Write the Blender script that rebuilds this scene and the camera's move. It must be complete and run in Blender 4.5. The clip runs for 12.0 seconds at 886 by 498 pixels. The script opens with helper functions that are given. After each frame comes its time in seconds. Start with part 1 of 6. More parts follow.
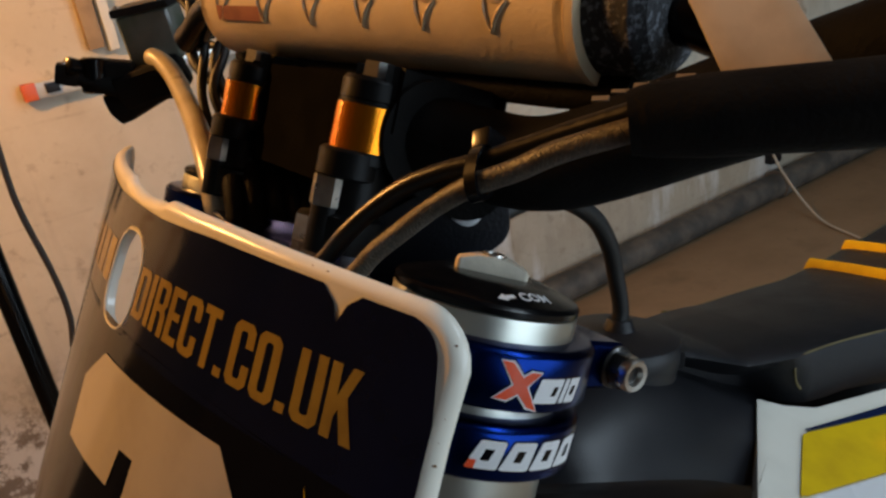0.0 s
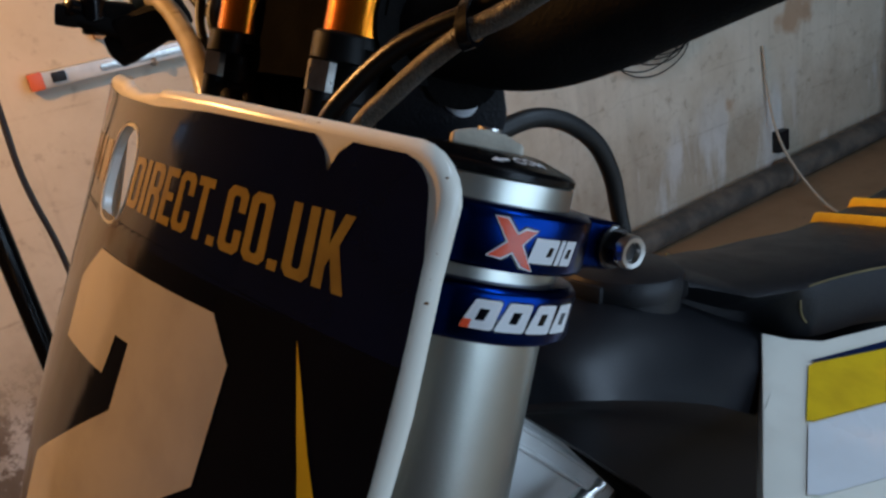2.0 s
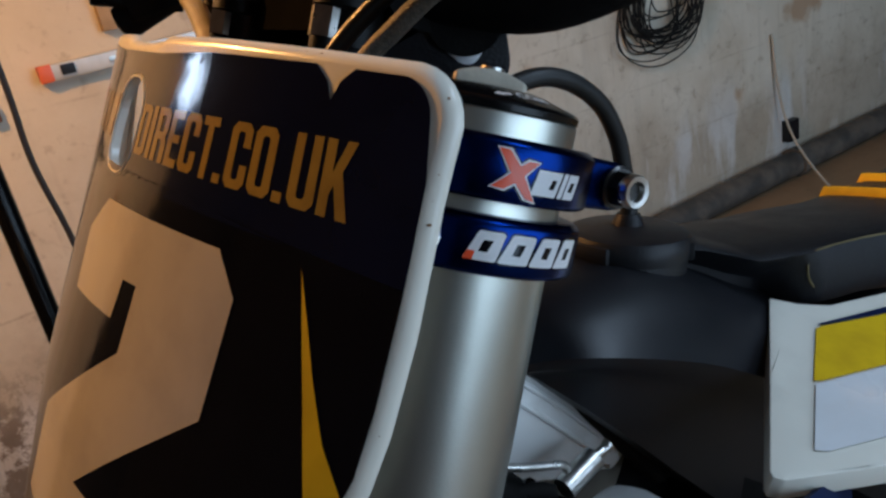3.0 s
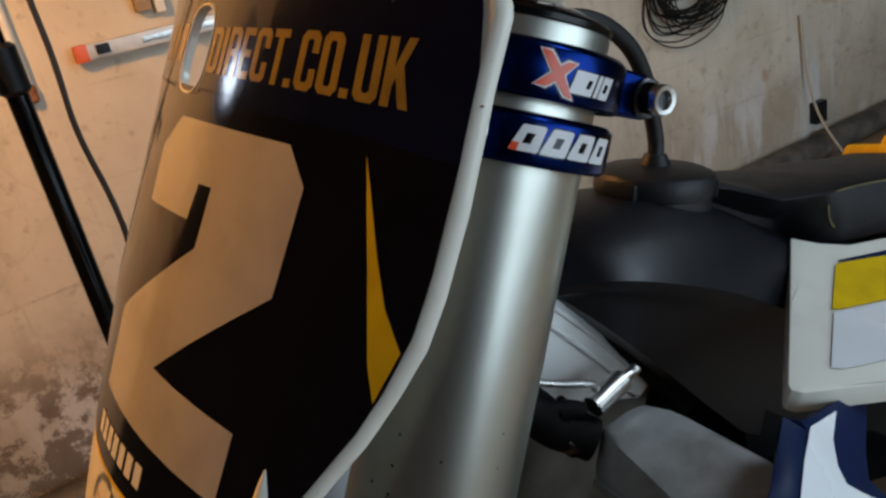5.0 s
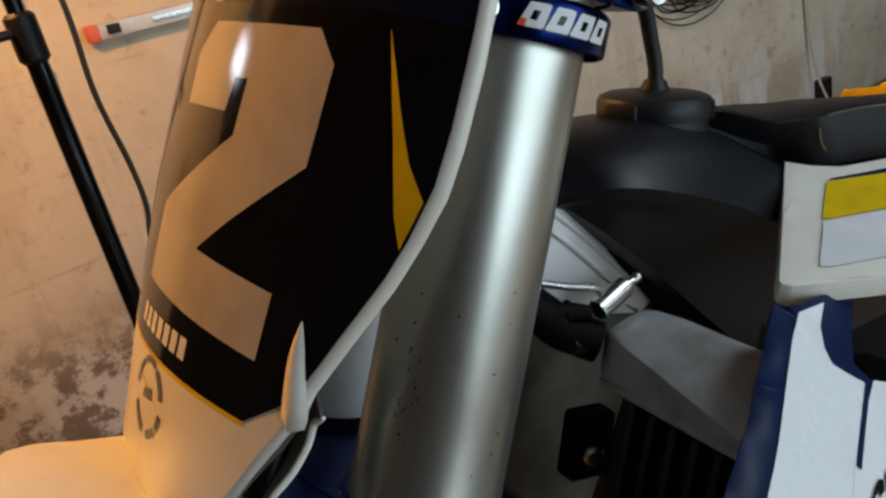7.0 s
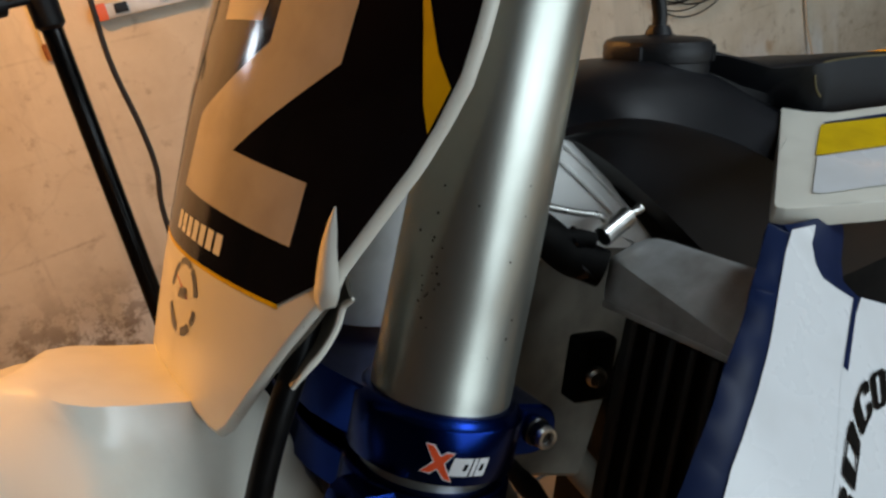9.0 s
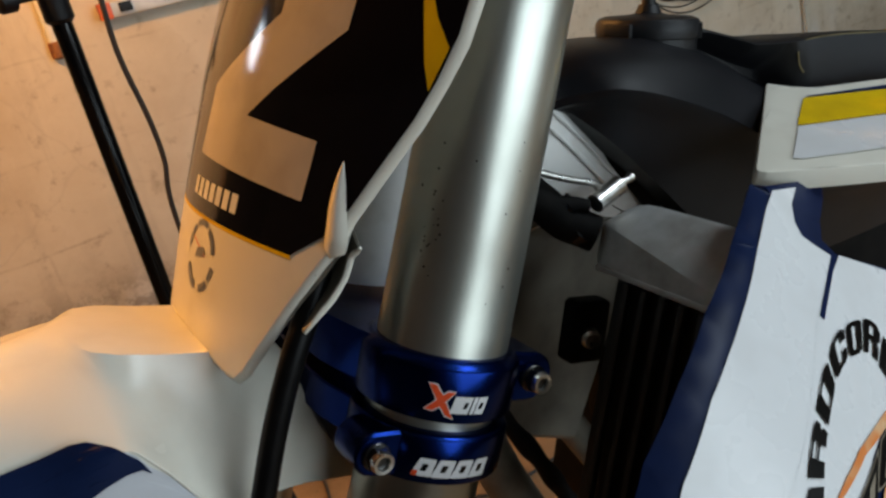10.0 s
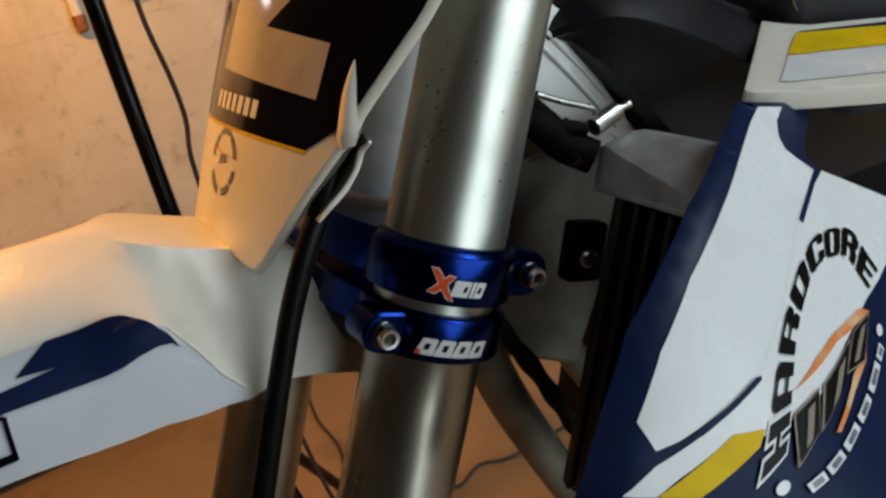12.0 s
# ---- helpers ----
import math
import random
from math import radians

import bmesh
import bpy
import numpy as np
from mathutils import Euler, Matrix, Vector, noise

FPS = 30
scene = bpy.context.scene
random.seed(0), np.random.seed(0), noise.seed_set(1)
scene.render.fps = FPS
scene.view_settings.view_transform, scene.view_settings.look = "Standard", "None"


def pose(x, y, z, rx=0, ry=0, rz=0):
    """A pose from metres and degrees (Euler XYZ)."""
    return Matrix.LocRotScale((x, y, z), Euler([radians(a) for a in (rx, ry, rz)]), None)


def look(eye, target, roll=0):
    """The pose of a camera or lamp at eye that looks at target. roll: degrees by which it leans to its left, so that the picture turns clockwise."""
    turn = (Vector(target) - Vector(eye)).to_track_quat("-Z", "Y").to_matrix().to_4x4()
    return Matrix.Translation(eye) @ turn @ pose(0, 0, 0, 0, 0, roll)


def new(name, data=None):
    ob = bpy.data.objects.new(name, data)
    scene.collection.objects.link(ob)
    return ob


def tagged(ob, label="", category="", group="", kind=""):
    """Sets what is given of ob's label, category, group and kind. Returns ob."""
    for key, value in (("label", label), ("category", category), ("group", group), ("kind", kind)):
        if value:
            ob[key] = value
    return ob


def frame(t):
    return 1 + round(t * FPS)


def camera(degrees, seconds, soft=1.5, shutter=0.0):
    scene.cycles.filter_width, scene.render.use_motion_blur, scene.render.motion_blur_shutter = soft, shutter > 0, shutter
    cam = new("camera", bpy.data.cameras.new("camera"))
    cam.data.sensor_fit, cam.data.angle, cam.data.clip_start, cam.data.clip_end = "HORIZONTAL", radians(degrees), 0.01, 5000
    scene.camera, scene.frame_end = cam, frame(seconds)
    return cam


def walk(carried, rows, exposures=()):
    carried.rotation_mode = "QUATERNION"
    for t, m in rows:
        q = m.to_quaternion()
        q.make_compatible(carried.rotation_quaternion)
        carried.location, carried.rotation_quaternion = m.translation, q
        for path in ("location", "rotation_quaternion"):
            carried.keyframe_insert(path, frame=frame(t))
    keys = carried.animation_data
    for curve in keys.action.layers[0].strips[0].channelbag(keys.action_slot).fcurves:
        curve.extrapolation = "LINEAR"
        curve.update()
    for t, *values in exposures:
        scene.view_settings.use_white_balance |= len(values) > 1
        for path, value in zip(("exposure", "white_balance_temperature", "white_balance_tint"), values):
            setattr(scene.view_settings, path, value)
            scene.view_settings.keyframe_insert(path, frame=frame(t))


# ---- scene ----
cam = camera(58.2, 12.0, soft=2.6)
METRES = 0.273
BASE = pose(-0.1137, -0.271, 1.294, -22.5, 9.0, -34.6)
ROWS = [
    (0.0, 0.0, 0.0, 0.0, -0.0, 0.0, 0.0),
    (0.5, -0.0029, -0.0152, -0.0311, 0.19, 0.23, 0.02),
    (1.0, -0.0058, -0.0156, -0.0717, 0.31, 0.35, 0.3),
    (1.5, 0.0099, -0.002, -0.1095, 0.4, 0.21, 0.67),
    (2.0, 0.0129, 0.0064, -0.1317, 0.58, 0.08, 0.58),
    (2.5, 0.0181, 0.009, -0.1624, 0.84, -0.04, 0.72),
    (4.5, -0.0066, -0.061, -0.2606, 2.56, -0.81, 1.11),
    (5.0, -0.0078, -0.0901, -0.2903, 2.88, -0.99, 0.85),
    (5.5, -0.0066, -0.1179, -0.325, 3.24, -1.16, 0.97),
    (6.0, -0.019, -0.1508, -0.3612, 3.54, -1.32, 0.79),
    (6.5, -0.021, -0.1784, -0.3937, 3.54, -1.49, 1.07),
    (7.0, -0.0183, -0.1928, -0.432, 3.33, -1.67, 1.46),
    (9.0, -0.0492, -0.2847, -0.5693, 3.13, -1.86, 0.68),
    (9.5, -0.0536, -0.3393, -0.5981, 3.14, -1.87, 0.67),
    (10.0, -0.0435, -0.3746, -0.6395, 3.26, -1.75, 1.11),
    (10.5, -0.0163, -0.407, -0.6926, 3.55, -1.48, 1.07),
    (11.0, -0.0118, -0.4357, -0.7312, 3.81, -1.88, 0.77),
    (11.5, -0.0119, -0.461, -0.7593, 4.17, -2.16, 1.0),
    (12.0, -0.0154, -0.4871, -0.7911, 4.47, -2.51, 0.77),
]
walk(cam, [(t, BASE @ pose(METRES * x, METRES * y, METRES * z, 90 + pitch, roll, yaw)) for t, x, y, z, yaw, pitch, roll in ROWS],
     exposures=[(0.0, -0.32, 6450, 10), (1.0, -0.39, 5950, 10), (2.2, -0.44, 5600, 10), (4.5, -0.34, 6250, 10), (6.5, -0.28, 6650, 10), (9.5, -0.23, 6950, 10), (12.0, -0.21, 7200, 10)])

# ---- light: a halogen work lamp on the tripod, daylight through the open garage door behind the camera, an added fill overhead ----
world = bpy.data.worlds.new("sky")
scene.world = world
world.use_nodes = True
sky = world.node_tree.nodes.new("ShaderNodeTexSky")
sky.sky_type = "NISHITA"
sky.sun_disc = False
sky.sun_elevation, sky.sun_rotation = radians(25), radians(60)
back = world.node_tree.nodes["Background"]
back.inputs[1].default_value = 0.06
world.node_tree.links.new(sky.outputs[0], back.inputs[0])


def lamp(name, kind, where, power, colour, **more):
    data = bpy.data.lights.new(name, kind)
    data.energy, data.color = power, colour
    for key, value in more.items():
        setattr(data, key, value)
    ob = new(name, data)
    ob.matrix_world = where
    return ob


lamp("halogen_lamp", "POINT", pose(-0.50, 0.80, 1.80), 79, (1.0, 0.455, 0.115), shadow_soft_size=0.05)
lamp("door_daylight", "AREA", look((1.45, -2.70, 1.20), (1.30, 0.0, 1.0)), 72, (0.70, 0.86, 1.0), shape="RECTANGLE", size=3.4, size_y=1.7)
lamp("small_window_daylight", "AREA", look((-1.08, 1.78, 1.87), (-0.1, 0.0, 1.2)), 1.1, (0.75, 0.85, 1.0), shape="RECTANGLE", size=0.15, size_y=0.12)

# fill lamp added overhead to brighten upward faces; no window is known there
lamp("overhead_fill", "AREA", look((1.30, -1.00, 2.47), (1.30, -0.999, 0.0)), 36, (0.72, 0.87, 1.0), shape="RECTANGLE", size=0.9, size_y=0.75)

# ---- materials ----


def mat(name, colour, rough=0.5, metal=0.0, second=None, scale=30.0, mix=(0.4, 0.65), bump=0.0, bump_scale=200.0, coat=0.0, rough_var=0.0, emit=None, ior=1.5, aniso=0.0):
    m = bpy.data.materials.new(name)
    m.use_nodes = True
    nt = m.node_tree
    b = nt.nodes["Principled BSDF"]
    b.inputs["Base Color"].default_value = (*colour, 1)
    b.inputs["Roughness"].default_value = rough
    b.inputs["Metallic"].default_value = metal
    b.inputs["IOR"].default_value = ior
    b.inputs["Coat Weight"].default_value = coat
    b.inputs["Coat Roughness"].default_value = 0.05
    b.inputs["Anisotropic"].default_value = aniso
    tc = nt.nodes.new("ShaderNodeTexCoord")
    if second or rough_var:
        n = nt.nodes.new("ShaderNodeTexNoise")
        n.inputs["Scale"].default_value, n.inputs["Detail"].default_value = scale, 8
        nt.links.new(tc.outputs["Object"], n.inputs["Vector"])
        r = nt.nodes.new("ShaderNodeMapRange")
        r.inputs[1].default_value, r.inputs[2].default_value = mix
        nt.links.new(n.outputs["Fac"], r.inputs[0])
        if second:
            x = nt.nodes.new("ShaderNodeMix")
            x.data_type = "RGBA"
            x.inputs[6].default_value, x.inputs[7].default_value = (*colour, 1), (*second, 1)
            nt.links.new(r.outputs[0], x.inputs[0])
            nt.links.new(x.outputs[2], b.inputs["Base Color"])
        if rough_var:
            q = nt.nodes.new("ShaderNodeMapRange")
            q.inputs[3].default_value, q.inputs[4].default_value = max(0.02, rough - rough_var), min(1, rough + rough_var)
            nt.links.new(n.outputs["Fac"], q.inputs[0])
            nt.links.new(q.outputs[0], b.inputs["Roughness"])
    if bump:
        n2 = nt.nodes.new("ShaderNodeTexNoise")
        n2.inputs["Scale"].default_value, n2.inputs["Detail"].default_value = bump_scale, 5
        nt.links.new(tc.outputs["Object"], n2.inputs["Vector"])
        k = nt.nodes.new("ShaderNodeBump")
        k.inputs["Strength"].default_value, k.inputs["Distance"].default_value = bump, 0.001
        nt.links.new(n2.outputs["Fac"], k.inputs["Height"])
        nt.links.new(k.outputs[0], b.inputs["Normal"])
    return m


WHITE_PLASTIC = mat("white_plastic", (0.76, 0.735, 0.645), 0.25, second=(0.66, 0.63, 0.55), scale=30, mix=(0.5, 0.85), bump=0.04, bump_scale=350, rough_var=0.06)
BLACK_DECAL = mat("black_decal", (0.0030, 0.0032, 0.0060), 0.09, second=(0.0024, 0.0025, 0.0045), rough_var=0.02, scale=60, bump=0.02, bump_scale=250, ior=1.38)
PLATE_NAVY = mat("glossy_navy_decal", (0.0040, 0.0060, 0.0240), 0.09, second=(0.0032, 0.0048, 0.0190), rough_var=0.02, scale=60, bump=0.02, bump_scale=250, ior=1.38)
NAVY_DECAL = mat("navy_decal", (0.0055, 0.0130, 0.048), 0.38, second=(0.0045, 0.0105, 0.038), rough_var=0.08, scale=60, bump=0.03, bump_scale=250, ior=1.20)
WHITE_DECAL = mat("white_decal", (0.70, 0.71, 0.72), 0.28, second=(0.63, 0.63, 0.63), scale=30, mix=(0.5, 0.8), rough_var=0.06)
WORN_WHITE = mat("worn_white_decal", (0.44, 0.415, 0.385), 0.10, second=(0.36, 0.335, 0.305), scale=40, mix=(0.45, 0.75), rough_var=0.04, ior=1.38)
YELLOW_DECAL = mat("yellow_decal", (0.70, 0.46, 0.008), 0.42, second=(0.60, 0.38, 0.008), scale=60, rough_var=0.06, ior=1.22)
GOLD_DECAL = mat("gold_decal", (0.29, 0.195, 0.038), 0.12, second=(0.23, 0.15, 0.031), scale=80, rough_var=0.04, ior=1.38)
RED_DECAL = mat("red_decal", (0.75, 0.09, 0.03), 0.25, second=(0.62, 0.07, 0.02), scale=90)
PALE_MARK = mat("pale_mark", (0.20, 0.165, 0.12), 0.5)
LOWER_ALU = mat("dull_brown_grey_fork_tube", (0.37, 0.34, 0.285), 0.30, 0.95, second=(0.29, 0.26, 0.21), scale=30, rough_var=0.08, bump=0.08, bump_scale=700)
SPAR_WHITE = mat("white_frame_paint", (0.82, 0.82, 0.80), 0.4, second=(0.64, 0.62, 0.58), scale=40, mix=(0.5, 0.8), rough_var=0.08)
ALUMINIUM = mat("satin_aluminium", (0.53, 0.54, 0.49), 0.35, 0.95, second=(0.45, 0.46, 0.41), scale=25, rough_var=0.06, bump=0.05, bump_scale=900)
WORN_TAN = mat("tan_wear", (0.34, 0.22, 0.10), 0.6, second=(0.14, 0.09, 0.05), scale=300)
DARK_CHIP = mat("dark_chip", (0.055, 0.038, 0.020), 0.7, second=(0.02, 0.015, 0.01), scale=300)
GREY_PRINT = mat("grey_print", (0.16, 0.17, 0.2), 0.3, second=(0.1, 0.11, 0.14), scale=150)
STEEL = mat("zinc_steel", (0.66, 0.65, 0.62), 0.3, 1.0, second=(0.46, 0.45, 0.42), scale=140, rough_var=0.1)
BLUE_METAL = mat("blue_anodised_metal", (0.0040, 0.019, 0.140), 0.25, 1.0, second=(0.0030, 0.014, 0.10), scale=50, rough_var=0.06, bump=0.03, bump_scale=500)
BLACK_METAL = mat("black_anodised_metal", (0.0025, 0.0025, 0.003), 0.22, 0.0, rough_var=0.1, scale=70, bump=0.05, bump_scale=400, ior=1.33)
BLACK_PLASTIC = mat("black_plastic", (0.006, 0.006, 0.008), 0.42, second=(0.010, 0.010, 0.011), scale=40, rough_var=0.1, bump=0.25, bump_scale=900, ior=1.36)
BLACK_RUBBER = mat("black_rubber", (0.007, 0.007, 0.007), 0.5, second=(0.012, 0.011, 0.010), scale=60, rough_var=0.12, bump=0.2, bump_scale=500, ior=1.4)
SEAT_VINYL = mat("black_seat_vinyl", (0.0045, 0.005, 0.007), 0.42, second=(0.008, 0.008, 0.010), scale=50, rough_var=0.1, bump=0.5, bump_scale=1100, ior=1.32)
AMBER = mat("amber_elastomer", (0.95, 0.31, 0.012), 0.20, 0.92, second=(0.92, 0.27, 0.01), scale=90, rough_var=0.06)
MATT_BLACK = mat("matt_black", (0.0060, 0.0058, 0.0058), 0.6, second=(0.0090, 0.0085, 0.0080), scale=80, bump=0.3, bump_scale=700, ior=1.12)
TAN_FOAM = mat("tan_foam_cover", (0.80, 0.64, 0.42), 0.5, second=(0.64, 0.50, 0.31), scale=35, mix=(0.35, 0.7), bump=0.25, bump_scale=500)
TAN_HOSE = mat("tan_hose", (0.45, 0.40, 0.30), 0.3, second=(0.36, 0.30, 0.2), scale=60, rough_var=0.06)
CREAM_PLASTIC = mat("cream_plastic", (0.72, 0.60, 0.44), 0.35, second=(0.55, 0.44, 0.30), scale=60, rough_var=0.1)
DARK_STEEL = mat("blackened_steel", (0.10, 0.10, 0.10), 0.32, 1.0, second=(0.05, 0.05, 0.05), scale=160, rough_var=0.1)
# index near 1: a black with almost no gloss
DULL_BLACK = mat("dull_black_casting", (0.0030, 0.0027, 0.0025), 0.85, second=(0.005, 0.0045, 0.004), scale=60, bump=0.3, bump_scale=500, ior=1.04)
FOAM_CORE = mat("speckled_grey_foam", (0.016, 0.017, 0.020), 0.8, second=(0.13, 0.14, 0.16), scale=520, mix=(0.52, 0.64), bump=0.6, bump_scale=700)
GREY_KNOB = mat("grey_cast_knob", (0.62, 0.565, 0.455), 0.45, 0.0, second=(0.52, 0.47, 0.38), scale=120, bump=0.2, bump_scale=800)
DIRTY_ALU = mat("dull_cast_aluminium", (0.46, 0.465, 0.46), 0.42, 0.35, second=(0.27, 0.255, 0.23), scale=45, mix=(0.4, 0.75), rough_var=0.1, bump=0.2, bump_scale=500)


def textured(name, build):
    m = bpy.data.materials.new(name)
    m.use_nodes = True
    build(m.node_tree, m.node_tree.nodes["Principled BSDF"])
    return m


def node(nt, kind, **values):
    n = nt.nodes.new(kind)
    for key, value in values.items():
        n.inputs[key.replace("_", " ")].default_value = value
    return n


def ramp(nt, source, stops):
    r = nt.nodes.new("ShaderNodeValToRGB")
    e = r.color_ramp.elements
    while len(e) < len(stops):
        e.new(0.5)
    for k, (p, c) in enumerate(stops):
        e[k].position, e[k].color = p, (*c, 1)
    nt.links.new(source, r.inputs[0])
    return r.outputs[0]


def blend(nt, fac, a, b, mode="MIX"):
    x = nt.nodes.new("ShaderNodeMix")
    x.data_type, x.blend_type = "RGBA", mode
    for k, v in ((0, fac), (6, a), (7, b)):
        if isinstance(v, tuple):
            x.inputs[k].default_value = (*v, 1)
        elif isinstance(v, float):
            x.inputs[k].default_value = v
        else:
            nt.links.new(v, x.inputs[k])
    return x.outputs[2]


def wall_paint(nt, b):
    """Old white masonry paint: blotches, rising damp near the floor, vertical drips, hairline cracks."""
    tc = nt.nodes.new("ShaderNodeTexCoord")
    p = tc.outputs["Object"]
    big = node(nt, "ShaderNodeTexNoise", Scale=1.6, Detail=8, Roughness=0.6)
    nt.links.new(p, big.inputs["Vector"])
    col = ramp(nt, big.outputs["Fac"], [(0.3, (0.52, 0.45, 0.34)), (0.5, (0.64, 0.58, 0.47)), (0.72, (0.44, 0.36, 0.25))])
    fine = node(nt, "ShaderNodeTexNoise", Scale=22, Detail=10, Roughness=0.65)
    nt.links.new(p, fine.inputs["Vector"])
    spots = ramp(nt, fine.outputs["Fac"], [(0.57, (0, 0, 0)), (0.70, (1, 1, 1))])
    f1 = nt.nodes.new("ShaderNodeMath")
    f1.operation = "MULTIPLY"
    f1.inputs[1].default_value = 0.6
    nt.links.new(spots, f1.inputs[0])
    col = blend(nt, f1.outputs[0], col, (0.33, 0.26, 0.18))
    # drips: noise stretched along z
    mp = nt.nodes.new("ShaderNodeMapping")
    mp.inputs["Scale"].default_value = (9, 9, 0.7)
    nt.links.new(p, mp.inputs["Vector"])
    dr = node(nt, "ShaderNodeTexNoise", Scale=1.0, Detail=6, Roughness=0.6)
    nt.links.new(mp.outputs[0], dr.inputs["Vector"])
    drip = ramp(nt, dr.outputs["Fac"], [(0.54, (0, 0, 0)), (0.70, (1, 1, 1))])
    f2 = nt.nodes.new("ShaderNodeMath")
    f2.operation = "MULTIPLY"
    f2.inputs[1].default_value = 0.32
    nt.links.new(drip, f2.inputs[0])
    col = blend(nt, f2.outputs[0], col, (0.27, 0.23, 0.18))
    # damp: flaking brown near the floor, its edge broken up by noise
    sep = nt.nodes.new("ShaderNodeSeparateXYZ")
    nt.links.new(p, sep.inputs[0])
    mid = node(nt, "ShaderNodeTexNoise", Scale=5.5, Detail=9, Roughness=0.7)
    nt.links.new(p, mid.inputs["Vector"])
    add = nt.nodes.new("ShaderNodeMath")
    add.operation = "MULTIPLY_ADD"
    add.inputs[1].default_value, add.inputs[2].default_value = -0.62, 0.02
    nt.links.new(mid.outputs["Fac"], add.inputs[0])
    hz = nt.nodes.new("ShaderNodeMath")
    nt.links.new(sep.outputs["Z"], hz.inputs[0])
    nt.links.new(add.outputs[0], hz.inputs[1])
    damp = ramp(nt, hz.outputs[0], [(0.0, (0.42, 0.42, 0.42)), (0.22, (0, 0, 0))])
    col = blend(nt, damp, col, (0.22, 0.145, 0.08))
    # white salt bloom in vertical streaks
    ms = nt.nodes.new("ShaderNodeMapping")
    ms.inputs["Scale"].default_value = (5.5, 5.5, 1.3)
    nt.links.new(p, ms.inputs["Vector"])
    sn = node(nt, "ShaderNodeTexNoise", Scale=1.0, Detail=7, Roughness=0.55)
    nt.links.new(ms.outputs[0], sn.inputs["Vector"])
    salt = ramp(nt, sn.outputs["Fac"], [(0.52, (0, 0, 0)), (0.60, (1, 1, 1))])
    low = ramp(nt, sep.outputs["Z"], [(0.32, (0.75, 0.75, 0.75)), (0.55, (0, 0, 0))])
    both = nt.nodes.new("ShaderNodeMath")
    both.operation = "MULTIPLY"
    nt.links.new(salt, both.inputs[0])
    nt.links.new(low, both.inputs[1])
    col = blend(nt, both.outputs[0], col, (0.66, 0.64, 0.60))
    # cracks and lumps
    vo = nt.nodes.new("ShaderNodeTexVoronoi")
    vo.feature = "DISTANCE_TO_EDGE"
    vo.inputs["Scale"].default_value = 1.5
    wob = node(nt, "ShaderNodeTexNoise", Scale=3.0, Detail=6)
    nt.links.new(p, wob.inputs["Vector"])
    nt.links.new(blend(nt, 0.18, p, wob.outputs["Color"]), vo.inputs["Vector"])
    line = ramp(nt, vo.outputs["Distance"], [(0.0, (0, 0, 0)), (0.006, (1, 1, 1))])
    crack = ramp(nt, vo.outputs["Distance"], [(0.0, (0.10, 0.10, 0.10)), (0.005, (0, 0, 0))])
    col = blend(nt, crack, col, (0.20, 0.14, 0.09))
    # block courses show faintly through the paint
    flat = nt.nodes.new("ShaderNodeCombineXYZ")
    bent = nt.nodes.new("ShaderNodeMath")
    bent.operation = "MULTIPLY_ADD"
    bent.inputs[1].default_value, bent.inputs[2].default_value = 0.035, 0.085
    nt.links.new(wob.outputs["Fac"], bent.inputs[0])
    level = nt.nodes.new("ShaderNodeMath")
    nt.links.new(sep.outputs["Z"], level.inputs[0])
    nt.links.new(bent.outputs[0], level.inputs[1])
    nt.links.new(sep.outputs["X"], flat.inputs["X"])
    nt.links.new(level.outputs[0], flat.inputs["Y"])
    course = nt.nodes.new("ShaderNodeTexBrick")
    for key, value in (("Scale", 1.0), ("Brick Width", 0.45), ("Row Height", 0.225), ("Mortar Size", 0.005), ("Mortar Smooth", 0.6)):
        course.inputs[key].default_value = value
    nt.links.new(flat.outputs[0], course.inputs["Vector"])
    seam = nt.nodes.new("ShaderNodeMath")
    seam.operation = "MULTIPLY"
    nt.links.new(course.outputs["Fac"], seam.inputs[0])
    nt.links.new(ramp(nt, mid.outputs["Fac"], [(0.44, (0.0, 0.0, 0.0)), (0.64, (0.30, 0.30, 0.30))]), seam.inputs[1])
    col = blend(nt, seam.outputs[0], col, (0.24, 0.17, 0.10))
    # dark flaking in the damp zone
    flake = node(nt, "ShaderNodeTexNoise", Scale=8.5, Detail=10, Roughness=0.72)
    nt.links.new(p, flake.inputs["Vector"])
    torn = ramp(nt, flake.outputs["Fac"], [(0.50, (0, 0, 0)), (0.56, (0.85, 0.85, 0.85))])
    foot = ramp(nt, sep.outputs["Z"], [(0.30, (1, 1, 1)), (0.50, (0, 0, 0))])
    peel = nt.nodes.new("ShaderNodeMath")
    peel.operation = "MULTIPLY"
    nt.links.new(torn, peel.inputs[0])
    near = nt.nodes.new("ShaderNodeMath")
    near.operation = "MULTIPLY"
    nt.links.new(foot, near.inputs[0])
    nt.links.new(ramp(nt, sep.outputs["X"], [(0.25, (1, 1, 1)), (0.80, (0.12, 0.12, 0.12))]), near.inputs[1])
    nt.links.new(near.outputs[0], peel.inputs[1])
    col = blend(nt, peel.outputs[0], col, (0.13, 0.085, 0.05))
    rust = node(nt, "ShaderNodeTexNoise", Scale=3.4, Detail=4, Roughness=0.5)
    nt.links.new(p, rust.inputs["Vector"])
    patch = ramp(nt, rust.outputs["Fac"], [(0.63, (0, 0, 0)), (0.70, (0.7, 0.7, 0.7))])
    col = blend(nt, patch, col, (0.36, 0.20, 0.09))
    nt.links.new(col, b.inputs["Base Color"])
    b.inputs["Roughness"].default_value = 0.75
    bp = node(nt, "ShaderNodeBump", Strength=0.2, Distance=0.003)
    nt.links.new(line, bp.inputs["Height"])
    bp2 = node(nt, "ShaderNodeBump", Strength=0.35, Distance=0.006)
